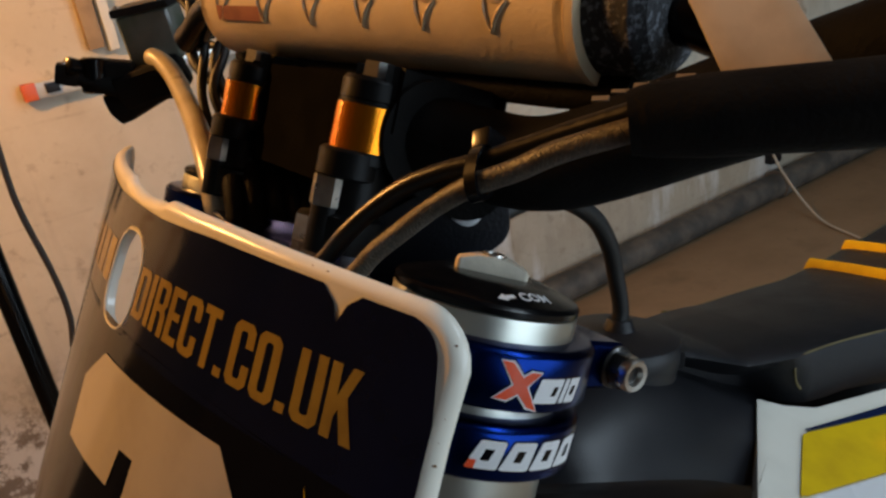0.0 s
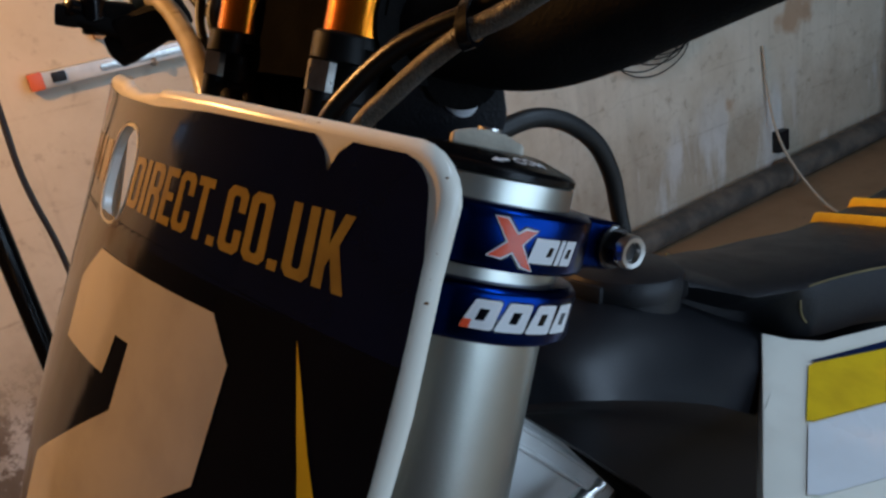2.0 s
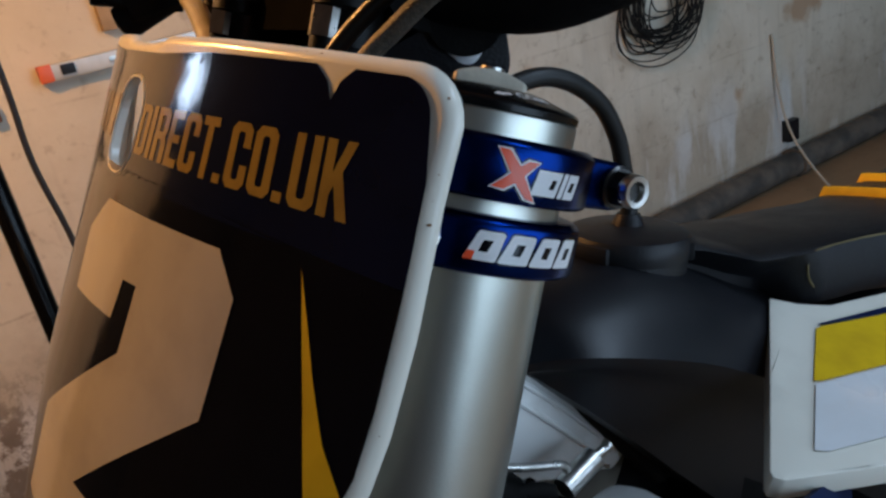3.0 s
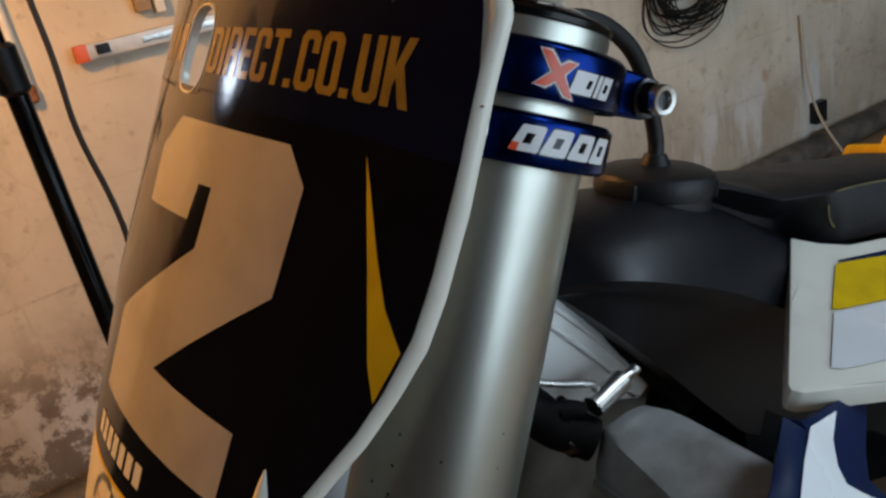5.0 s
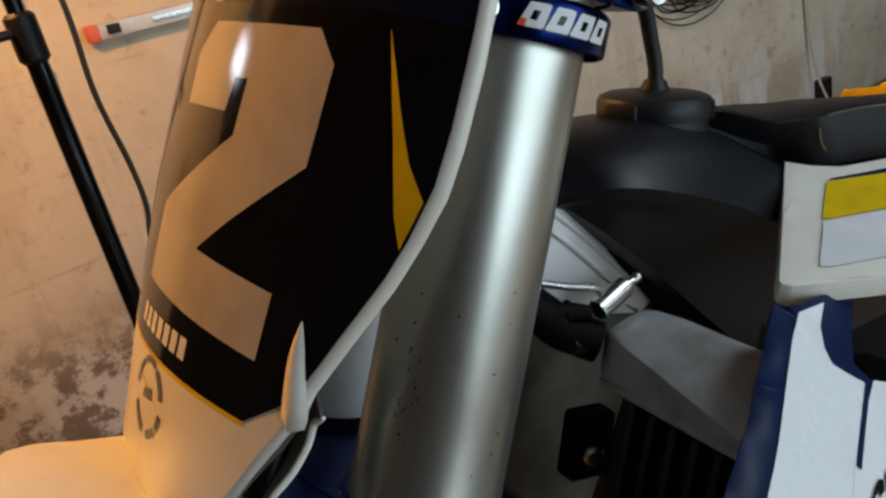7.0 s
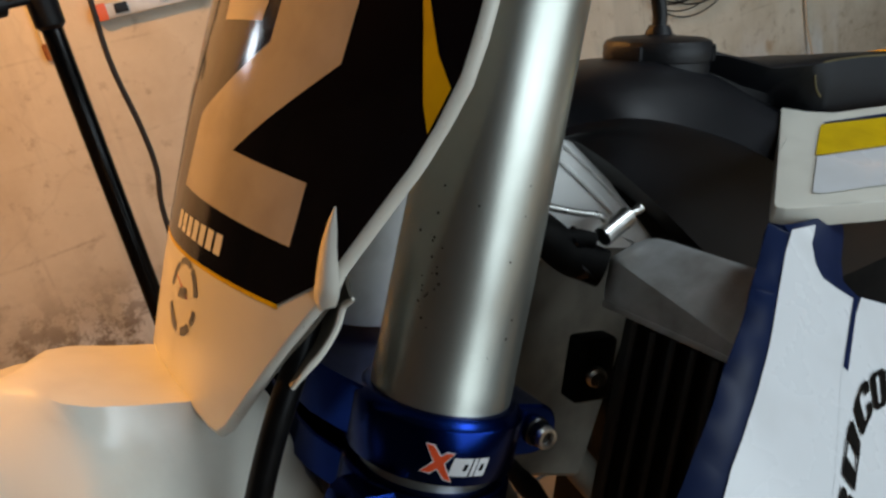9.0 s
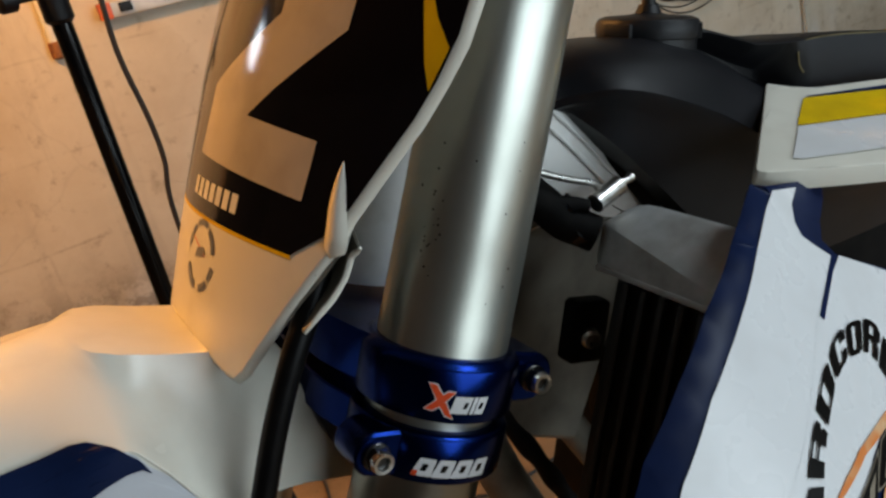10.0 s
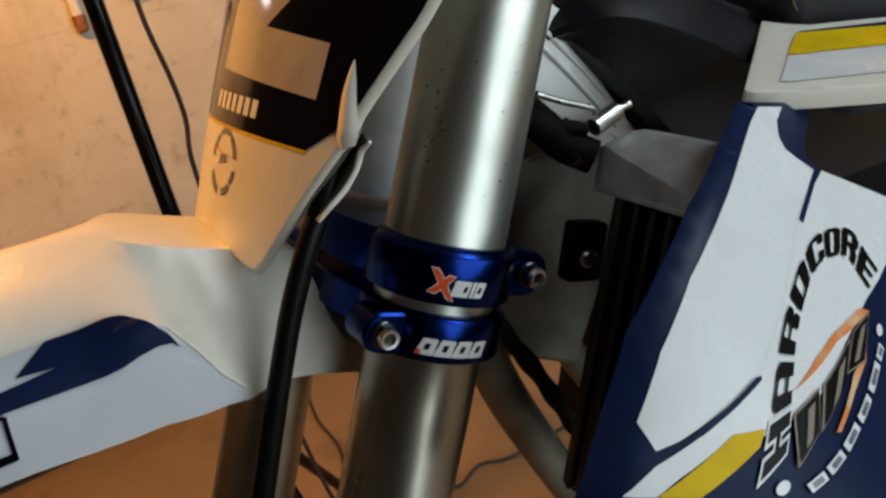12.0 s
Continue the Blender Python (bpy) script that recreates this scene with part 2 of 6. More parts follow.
    nt.links.new(fine.outputs["Fac"], bp2.inputs["Height"])
    nt.links.new(bp.outputs[0], bp2.inputs["Normal"])
    nt.links.new(bp2.outputs[0], b.inputs["Normal"])


def floor_concrete(nt, b):
    tc = nt.nodes.new("ShaderNodeTexCoord")
    p = tc.outputs["Object"]
    n1 = node(nt, "ShaderNodeTexNoise", Scale=2.5, Detail=9, Roughness=0.65)
    nt.links.new(p, n1.inputs["Vector"])
    col = ramp(nt, n1.outputs["Fac"], [(0.3, (0.22, 0.138, 0.070)), (0.5, (0.28, 0.178, 0.095)), (0.7, (0.16, 0.098, 0.047))])
    n2 = node(nt, "ShaderNodeTexNoise", Scale=28, Detail=8, Roughness=0.7)
    nt.links.new(p, n2.inputs["Vector"])
    sp = ramp(nt, n2.outputs["Fac"], [(0.62, (0, 0, 0)), (0.70, (1, 1, 1))])
    col = blend(nt, sp, col, (0.11, 0.075, 0.045))
    nt.links.new(col, b.inputs["Base Color"])
    b.inputs["Roughness"].default_value = 0.7
    bp = node(nt, "ShaderNodeBump", Strength=0.3, Distance=0.003)
    nt.links.new(n2.outputs["Fac"], bp.inputs["Height"])
    nt.links.new(bp.outputs[0], b.inputs["Normal"])


WALL = textured("old_white_wall_paint", wall_paint)
CONCRETE = textured("stained_concrete_floor", floor_concrete)
# for walls out of view, coloured dark to cut bounce light and reflections
UNSEEN_DARK = mat("unseen_dark_wall", (0.058, 0.054, 0.050), 0.85, second=(0.040, 0.037, 0.034), scale=5, bump=0.4, bump_scale=60)
FENDER_PRINT = mat("grey_white_print", (0.54, 0.56, 0.60), 0.3, second=(0.48, 0.50, 0.53), scale=30, mix=(0.5, 0.8), rough_var=0.06)
GLOSS_DARK = mat("dark_anodised_alloy", (0.0030, 0.0028, 0.0030), 0.38, second=(0.005, 0.0046, 0.0042), scale=90, rough_var=0.1, bump=0.05, bump_scale=500, ior=1.22)
# white frame paint darkened for shade and grime; the spar keeps the bright tone
SHADED_FRAME_PAINT = mat("shaded_grimy_white_paint", (0.150, 0.138, 0.112), 0.5, second=(0.070, 0.063, 0.050), scale=28, mix=(0.4, 0.7), rough_var=0.1)
TANK_PLASTIC = mat("black_tank_plastic", (0.004, 0.0045, 0.006), 0.41, second=(0.006, 0.006, 0.008), scale=30, rough_var=0.05, bump=0.12, bump_scale=900, ior=1.38)
BLUE_BOARD = mat("blue_painted_board", (0.03, 0.06, 0.16), 0.5, second=(0.05, 0.08, 0.18), scale=8)
TIMBER = mat("pale_timber", (0.40, 0.27, 0.14), 0.6, second=(0.28, 0.18, 0.09), scale=18, bump=0.3, bump_scale=120)
# ceiling out of view, its timber darkened so the plate reflects less
UNSEEN_BOARD = mat("unseen_dark_boards", (0.10, 0.066, 0.036), 0.7, second=(0.06, 0.04, 0.022), scale=18, bump=0.3, bump_scale=120)
DARK_PIPE = mat("grimy_dark_pipe", (0.05, 0.047, 0.042), 0.6, second=(0.12, 0.10, 0.08), scale=14, bump=0.3, bump_scale=100)
LEVEL_ALU = mat("spirit_level_aluminium", (0.62, 0.62, 0.6), 0.4, 0.4, second=(0.5, 0.49, 0.46), scale=20)
ORANGE_PLASTIC = mat("orange_plastic", (0.65, 0.12, 0.03), 0.4)
GREY_CABLE = mat("dark_cable", (0.035, 0.03, 0.028), 0.6)
PALE_CORD = mat("pale_cord", (0.45, 0.40, 0.32), 0.7)

# ---- mesh helpers ----


def part(name, bm, material, parent=None, label="", smooth=True):
    """Links a bmesh as one mesh object under a thing or a part."""
    bmesh.ops.recalc_face_normals(bm, faces=bm.faces)
    me = bpy.data.meshes.new(name)
    bm.to_mesh(me)
    bm.free()
    me.materials.append(material)
    if smooth:
        me.polygons.foreach_set("use_smooth", [True] * len(me.polygons))
        me.set_sharp_from_angle(angle=radians(38))
    ob = new(name, me)
    if parent:
        ob.parent = parent
    return tagged(ob, label)


def thing(name, at, label, category, group="", kind=""):
    ob = new(name)
    ob.location = at
    ob.empty_display_size = 0.05
    bpy.context.view_layer.update()
    return tagged(ob, label, category, group, kind)


def under(ob, parent):
    """Parents a part that is modelled in world places, keeping it where it is."""
    ob.parent = parent
    ob.matrix_parent_inverse = parent.matrix_world.inverted()
    return ob


def bevelled(bm, width, segments=2, angle=35):
    edges = [e for e in bm.edges if len(e.link_faces) == 2 and e.calc_face_angle() > radians(angle)]
    if width:
        bmesh.ops.bevel(bm, geom=edges, offset=width, segments=segments, affect="EDGES", profile=0.7)
    return bm


def box(size, where=Matrix.Identity(4), bevel=0.0, segments=2):
    bm = bmesh.new()
    bmesh.ops.create_cube(bm, size=1)
    bmesh.ops.scale(bm, vec=size, verts=bm.verts)
    bevelled(bm, bevel, segments)
    bm.transform(where)
    return bm


def lathe(profile, where=Matrix.Identity(4), seg=48, closed=True):
    """Turns (radius, height) pairs round z."""
    bm = bmesh.new()
    rings = []
    for r, h in profile:
        rings.append([bm.verts.new((r * math.cos(2 * math.pi * k / seg), r * math.sin(2 * math.pi * k / seg), h)) for k in range(seg)])
    for a, b in zip(rings, rings[1:]):
        for k in range(seg):
            bm.faces.new((a[k], a[(k + 1) % seg], b[(k + 1) % seg], b[k]))
    if closed:
        bm.faces.new(rings[0][::-1])
        bm.faces.new(rings[-1])
    bm.transform(where)
    return bm


def spline(points, n=8):
    """Catmull-Rom through points."""
    p = [Vector(q) for q in points]
    p = [2 * p[0] - p[1]] + p + [2 * p[-1] - p[-2]]
    out = []
    for a, b, c, d in zip(p, p[1:], p[2:], p[3:]):
        for k in range(n):
            t = k / n
            out.append(0.5 * (2 * b + (c - a) * t + (2 * a - 5 * b + 4 * c - d) * t * t + (3 * b - a - 3 * c + d) * t ** 3))
    return out + [p[-2]]


def sweep(points, radius, seg=12, smooth=8, flat=1.0):
    """A tube along a smooth line; radius may be a function of 0..1."""
    line = spline(points, smooth) if smooth else [Vector(q) for q in points]
    bm = bmesh.new()
    rings, side = [], None
    for k, q in enumerate(line):
        d = (line[min(k + 1, len(line) - 1)] - line[max(k - 1, 0)]).normalized()
        if side is None:
            side = d.orthogonal().normalized()
        side = (side - d * side.dot(d)).normalized()
        other = d.cross(side)
        r = radius(k / (len(line) - 1)) if callable(radius) else radius
        rings.append([bm.verts.new(q + r * (math.cos(2 * math.pi * j / seg) * side + flat * math.sin(2 * math.pi * j / seg) * other)) for j in range(seg)])
    for a, b in zip(rings, rings[1:]):
        for k in range(seg):
            bm.faces.new((a[k], a[(k + 1) % seg], b[(k + 1) % seg], b[k]))
    bm.faces.new(rings[0][::-1])
    bm.faces.new(rings[-1])
    return bm


def skin(rows, closed=False, caps=False):
    """A surface through rows of points."""
    bm = bmesh.new()
    grid = [[bm.verts.new(q) for q in row] for row in rows]
    for a, b in zip(grid, grid[1:]):
        n = len(a)
        for k in range(n if closed else n - 1):
            bm.faces.new((a[k], a[(k + 1) % n], b[(k + 1) % n], b[k]))
    if caps:
        bm.faces.new(grid[0][::-1])
        bm.faces.new(grid[-1])
    return bm


def flat_shape(outline, holes=(), step=0.008):
    """A flat polygon with holes, cut into a fine grid, for wrapping onto a curved surface."""
    bm = bmesh.new()
    edges = []
    for loop in (outline, *holes):
        vs = [bm.verts.new((u, v, 0)) for u, v in loop]
        edges += [bm.edges.new((a, b)) for a, b in zip(vs, vs[1:] + vs[:1])]
    bmesh.ops.triangle_fill(bm, use_beauty=True, use_dissolve=False, edges=edges)
    return gridded(bm, step)


def gridded(bm, step):
    lo = [min(v.co[i] for v in bm.verts) for i in (0, 1)]
    hi = [max(v.co[i] for v in bm.verts) for i in (0, 1)]
    for i in (0, 1):
        for k in range(int(lo[i] // step) + 1, int(hi[i] // step) + 1):
            at = [0, 0, 0]
            at[i] = k * step
            no = [0, 0, 0]
            no[i] = 1
            bmesh.ops.bisect_plane(bm, geom=bm.verts[:] + bm.edges[:] + bm.faces[:], plane_co=at, plane_no=no)
    return bm


def wrapped(bm, mapping, lift):
    for v in bm.verts:
        v.co = mapping(v.co.x, v.co.y, lift)
    return bm


def thick(bm, depth):
    """Gives an open sheet a thickness behind it."""
    bmesh.ops.recalc_face_normals(bm, faces=bm.faces)
    bmesh.ops.solidify(bm, geom=bm.faces[:], thickness=depth)
    return bm


def arc(cx, cy, r, a0, a1, n=6):
    return [(cx + r * math.cos(radians(a0 + (a1 - a0) * k / n)), cy + r * math.sin(radians(a0 + (a1 - a0) * k / n))) for k in range(n + 1)]


def lettering(text, bold=0.0):
    """Flat letters as a bmesh, scaled to the unit box."""
    cu = bpy.data.curves.new("letters", "FONT")
    cu.body, cu.offset, cu.resolution_u = text, bold, 3
    ob = bpy.data.objects.new("letters", cu)
    scene.collection.objects.link(ob)
    me = ob.evaluated_get(bpy.context.evaluated_depsgraph_get()).to_mesh()
    bm = bmesh.new()
    bm.from_mesh(me)
    bpy.data.objects.remove(ob)
    bpy.data.curves.remove(cu)
    xs, ys = [v.co.x for v in bm.verts], [v.co.y for v in bm.verts]
    for v in bm.verts:
        v.co = ((v.co.x - min(xs)) / (max(xs) - min(xs)), (v.co.y - min(ys)) / (max(ys) - min(ys)), 0)
    return bm


# condensed block capitals, each one unit wide and high: outline and holes
C1, C2 = 0.20, 0.10
BOWL = [(0.40, 0.14), (0.60, 0.14), (0.66, 0.18), (0.66, 0.82), (0.60, 0.86), (0.40, 0.86), (0.34, 0.82), (0.34, 0.18)]
GLYPHS = {
    "D": (1.0, [(0, 0), (1 - C1, 0), (1, C2), (1, 1 - C2), (1 - C1, 1), (0, 1)], [[(0.34, 0.14), (0.58, 0.14), (0.66, 0.19), (0.66, 0.81), (0.58, 0.86), (0.34, 0.86)]]),
    "I": (0.40, [(0.05, 0), (0.95, 0), (0.95, 1), (0.05, 1)], []),
    "R": (1.0, [(0, 0), (0.34, 0), (0.34, 0.42), (0.55, 0.42), (0.66, 0.34), (0.66, 0), (1, 0), (1, 0.38), (0.86, 0.49), (1, 0.59), (1, 1 - C2), (1 - C1, 1), (0, 1)], [[(0.34, 0.56), (0.60, 0.56), (0.66, 0.60), (0.66, 0.82), (0.60, 0.86), (0.34, 0.86)]]),
    "E": (0.86, [(0, 0), (1, 0), (1, 0.15), (0.40, 0.15), (0.40, 0.43), (0.90, 0.43), (0.90, 0.57), (0.40, 0.57), (0.40, 0.85), (1, 0.85), (1, 1), (0, 1)], []),
    "C": (1.0, [(C1, 0), (1 - C1, 0), (1, C2), (1, 0.37), (0.66, 0.37), (0.66, 0.18), (0.60, 0.14), (0.40, 0.14), (0.34, 0.18), (0.34, 0.82), (0.40, 0.86), (0.60, 0.86), (0.66, 0.82), (0.66, 0.63), (1, 0.63), (1, 1 - C2), (1 - C1, 1), (C1, 1), (0, 1 - C2), (0, C2)], []),
    "T": (0.92, [(0.32, 0), (0.68, 0), (0.68, 0.85), (1, 0.85), (1, 1), (0, 1), (0, 0.85), (0.32, 0.85)], []),
    "O": (1.0, [(C1, 0), (1 - C1, 0), (1, C2), (1, 1 - C2), (1 - C1, 1), (C1, 1), (0, 1 - C2), (0, C2)], [BOWL]),
    "U": (1.0, [(C1, 0), (1 - C1, 0), (1, C2), (1, 1), (0.66, 1), (0.66, 0.18), (0.60, 0.14), (0.40, 0.14), (0.34, 0.18), (0.34, 1), (0, 1), (0, C2)], []),
    "K": (1.06, [(0, 0), (0.32, 0), (0.32, 0.30), (0.42, 0.42), (0.66, 0), (1, 0), (0.64, 0.60), (0.98, 1), (0.66, 1), (0.32, 0.58), (0.32, 1), (0, 1)], []),
    "H": (1.0, [(0, 0), (0.34, 0), (0.34, 0.42), (0.66, 0.42), (0.66, 0), (1, 0), (1, 1), (0.66, 1), (0.66, 0.58), (0.34, 0.58), (0.34, 1), (0, 1)], []),
    "A": (1.0, [(0, 0), (0.33, 0), (0.33, 0.26), (0.67, 0.26), (0.67, 0), (1, 0), (1, 0.86), (0.84, 1), (0.16, 1), (0, 0.86)], [[(0.33, 0.40), (0.67, 0.40), (0.67, 0.80), (0.60, 0.86), (0.40, 0.86), (0.33, 0.80)]]),
    ".": (0.42, [(0.0, 0), (0.9, 0), (0.9, 0.15), (0.0, 0.15)], []),
}


def glyph(ch, step=0.12):
    return flat_shape(GLYPHS[ch][1], GLYPHS[ch][2], step)


def inset(loop, d):
    """Moves a closed clockwise outline inwards by d (outwards where d is negative)."""
    out = []
    for a, b, c in zip(loop[-1:] + loop[:-1], loop, loop[1:] + loop[:1]):
        t = (Vector(b) - Vector(a)).normalized() + (Vector(c) - Vector(b)).normalized()
        t.normalize()
        out.append((b[0] + t.y * d, b[1] - t.x * d))
    return out


def resampled(loop, step):
    out = []
    for a, b in zip(loop, loop[1:] + loop[:1]):
        n = max(1, round(math.dist(a, b) / step))
        out += [(a[0] + (b[0] - a[0]) * k / n, a[1] + (b[1] - a[1]) * k / n) for k in range(n)]
    return out


# ---- the garage ----
WALL_Y, X0, X1, Y0, TOP = 1.72, -2.6, 6.0, -2.7, 2.45


def slab(name, x0, x1, y0, y1, z0, z1, material, label, category):
    ob = part(name, box((x1 - x0, y1 - y0, z1 - z0), pose((x0 + x1) / 2, (y0 + y1) / 2, (z0 + z1) / 2)), material, smooth=False)
    return tagged(ob, label, category, kind="structure")


slab("floor", X0 - 0.2, X1 + 0.2, Y0 - 0.2, WALL_Y + 0.2, -0.12, 0.0, CONCRETE, "stained grey-brown concrete garage floor", "floor")
slab("wall_back", -0.93, X1, WALL_Y, WALL_Y + 0.2, 0.0, TOP, WALL, "old white-painted wall with cracks, drips and rising damp", "wall")
slab("wall_back_end", X0, -1.23, WALL_Y, WALL_Y + 0.2, 0.0, TOP, UNSEEN_DARK, "unseen dark end of the wall beside a small window", "wall")
slab("wall_back_sill", -1.23, -0.93, WALL_Y, WALL_Y + 0.2, 0.0, 1.70, WALL, "old white-painted wall under a small window", "wall")
slab("wall_back_head", -1.23, -0.93, WALL_Y, WALL_Y + 0.2, 2.04, TOP, WALL, "old white-painted wall over a small window", "wall")
slab("wall_left", X0 - 0.2, X0, Y0 - 0.2, WALL_Y + 0.2, 0.0, TOP, UNSEEN_DARK, "unseen garage end wall, dark to limit bounce light", "wall")
slab("wall_right", X1, X1 + 0.2, Y0 - 0.2, WALL_Y + 0.2, 0.0, TOP, UNSEEN_DARK, "unseen garage end wall, dark to limit bounce light", "wall")
slab("wall_front_a", X0, -0.35, Y0 - 0.2, Y0, 0.0, TOP, UNSEEN_DARK, "unseen dark wall beside the garage door opening", "wall")
slab("wall_front_b", 3.25, X1, Y0 - 0.2, Y0, 0.0, TOP, UNSEEN_DARK, "unseen dark wall beside the garage door opening", "wall")
slab("wall_front_lintel", -0.35, 3.25, Y0 - 0.2, Y0, 2.1, TOP, UNSEEN_DARK, "unseen dark lintel over the garage door opening", "wall")
# boarded ceiling with a square hole added for the overhead fill lamp
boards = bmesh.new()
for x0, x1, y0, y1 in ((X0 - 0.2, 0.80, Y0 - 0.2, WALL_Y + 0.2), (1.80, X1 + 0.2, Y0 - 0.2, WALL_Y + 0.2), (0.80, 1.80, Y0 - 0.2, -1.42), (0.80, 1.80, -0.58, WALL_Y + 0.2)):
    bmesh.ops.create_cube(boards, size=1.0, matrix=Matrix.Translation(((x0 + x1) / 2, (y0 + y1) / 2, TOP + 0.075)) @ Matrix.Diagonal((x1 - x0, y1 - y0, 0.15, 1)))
tagged(part("ceiling", boards, UNSEEN_BOARD, smooth=False), "brown boarded garage ceiling with a hole added for the fill lamp", "ceiling", kind="structure")

pipe = thing("wall_pipe", (2.0, WALL_Y - 0.05, 0.0), "grimy dark pipe along the foot of the wall", "pipe")
under(part("pipe_run", sweep([(X0, WALL_Y - 0.055, 0.055), (1.0, WALL_Y - 0.055, 0.056), (X1, WALL_Y - 0.055, 0.06)], 0.052, 18, 6), DARK_PIPE), pipe)
for px in (0.9, 2.72, 4.6):
    under(part("clip", lathe([(0.052, -0.02), (0.062, -0.018), (0.062, 0.018), (0.052, 0.02)], pose(px, WALL_Y - 0.055, 0.058, 0, 90, 0), 20), DARK_PIPE), pipe)

# a dark socket box, hanging cord and coil on the wall
sock = thing("wall_socket", (2.73, WALL_Y, 0.18), "small black box on the wall above the pipe", "box")
under(part("housing", box((0.07, 0.035, 0.09), pose(2.74, WALL_Y - 0.018, 0.185), 0.006), BLACK_PLASTIC), sock)
cord = thing("hanging_cord", (2.70, WALL_Y - 0.05, 0.4), "thin pale cord hanging down over the pipe", "cord")
under(part("strand", sweep([(2.64, WALL_Y - 0.012, 0.60), (2.655, WALL_Y - 0.02, 0.42), (2.66, WALL_Y - 0.06, 0.24), (2.63, WALL_Y - 0.16, 0.12), (2.56, WALL_Y - 0.34, 0.02), (2.50, WALL_Y - 0.52, 0.006), (2.46, WALL_Y - 0.66, 0.006)], 0.005, 8), PALE_CORD), cord)
coil = thing("cable_coil", (2.0, WALL_Y - 0.03, 0.75), "loose coil of thin black cable hung on the wall", "cable")
rnd = random.Random(4)
for k in range(30):
    cx, cz, rr = 2.02 + rnd.uniform(-0.06, 0.06), 0.86 + rnd.uniform(-0.05, 0.05), rnd.uniform(0.10, 0.20)
    loop = [(cx + rr * (1 + 0.08 * math.sin(3 * a + k)) * math.cos(a), WALL_Y - 0.008 - 0.0016 * k, cz + 1.05 * rr * math.sin(a) - 0.02 * math.cos(2 * a)) for a in np.linspace(0, 2 * math.pi, 26)]
    under(part("loop", sweep(loop, 0.0026, 6, 2), BLACK_RUBBER), coil)
under(part("nail", lathe([(0.006, 0), (0.006, 0.07)], pose(2.02, WALL_Y, 1.06, 90, 0, 0), 10), STEEL), coil)

board = thing("blue_board", (3.75, WALL_Y, 0.0), "blue painted board leaning against the wall", "board")
under(part("panel", box((0.5, 0.03, 1.6), pose(3.74, WALL_Y - 0.13, 0.8, 0, 0, 0), 0.004), BLUE_BOARD), board)

# spirit level on the wall
lvl = thing("spirit_level", (0.6, WALL_Y, 1.06), "long pale aluminium spirit level with an orange end cap", "tool")
under(part("body", box((1.1, 0.022, 0.034), pose(0.655, WALL_Y - 0.024, 1.090), 0.003), LEVEL_ALU), lvl)
under(part("web", box((0.9, 0.006, 0.014), pose(0.68, WALL_Y - 0.036, 1.090), 0.002), STEEL), lvl)
under(part("end_cap", box((0.03, 0.026, 0.038), pose(0.093, WALL_Y - 0.024, 1.090), 0.005), ORANGE_PLASTIC, None, "orange end cap"), lvl)
under(part("vial", box((0.03, 0.012, 0.022), pose(0.14, WALL_Y - 0.036, 1.092), 0.003), BLACK_PLASTIC), lvl)
for px in (0.35, 0.95):
    under(part("hook", sweep([(px, WALL_Y, 1.068), (px, WALL_Y - 0.045, 1.070), (px, WALL_Y - 0.048, 1.085)], 0.003, 8), STEEL), lvl)

batten = thing("timber_batten", (0.26, WALL_Y, 1.14), "pale timber batten fixed to the wall", "batten")
under(part("wood", box((0.035, 0.03, 0.9), pose(0.258, WALL_Y - 0.015, 1.60), 0.003), TIMBER), batten)
conduit = thing("white_conduit", (0.30, WALL_Y, 1.12), "white plastic conduit beside the timber batten", "conduit")
under(part("channel", box((0.022, 0.026, 0.9), pose(0.296, WALL_Y - 0.013, 1.59), 0.003), WHITE_PLASTIC), conduit)
stub = thing("pipe_stub", (-0.036, WALL_Y, 1.05), "short white-painted wall pipe with a rusty lower end", "pipe")
under(part("stub_pipe", lathe([(0.010, 1.048), (0.0125, 1.05), (0.0125, 1.90)], pose(-0.036, WALL_Y - 0.014, 0), 16), WHITE_PLASTIC), stub)
under(part("rusty_end", lathe([(0.008, 1.012), (0.0150, 1.016), (0.0160, 1.046), (0.0130, 1.052)], pose(-0.036, WALL_Y - 0.015, 0), 16), mat("rusty_iron", (0.30, 0.12, 0.04), 0.8, second=(0.16, 0.06, 0.03), scale=90, bump=0.4, bump_scale=200), None, "rust-brown end"), stub)
flex = thing("lamp_cable", (-0.06, 0.72, 0.0), "thin dark lamp cable hanging down to the floor", "cable")
under(part("strand", sweep([(-0.095, 0.795, 1.70), (-0.070, 0.73, 1.45), (-0.058, 0.72, 1.20), (-0.061, 0.72, 1.08), (-0.052, 0.72, 0.99), (-0.051, 0.72, 0.93), (-0.062, 0.72, 0.85), (-0.055, 0.72, 0.60), (-0.03, 0.74, 0.30), (0.02, 0.85, 0.05), (0.08, 1.02, 0.008), (0.117, 1.15, 0.006), (0.12, 1.30, 0.006), (0.16, 1.47, 0.006), (0.22, 1.52, 0.006), (0.30, 1.40, 0.006), (0.28, 1.0, 0.006), (0.25, 0.83, 0.006), (0.33, 0.85, 0.006), (0.40, 0.82, 0.006), (0.55, 0.82, 0.006)], 0.0036, 8), GREY_CABLE), flex)

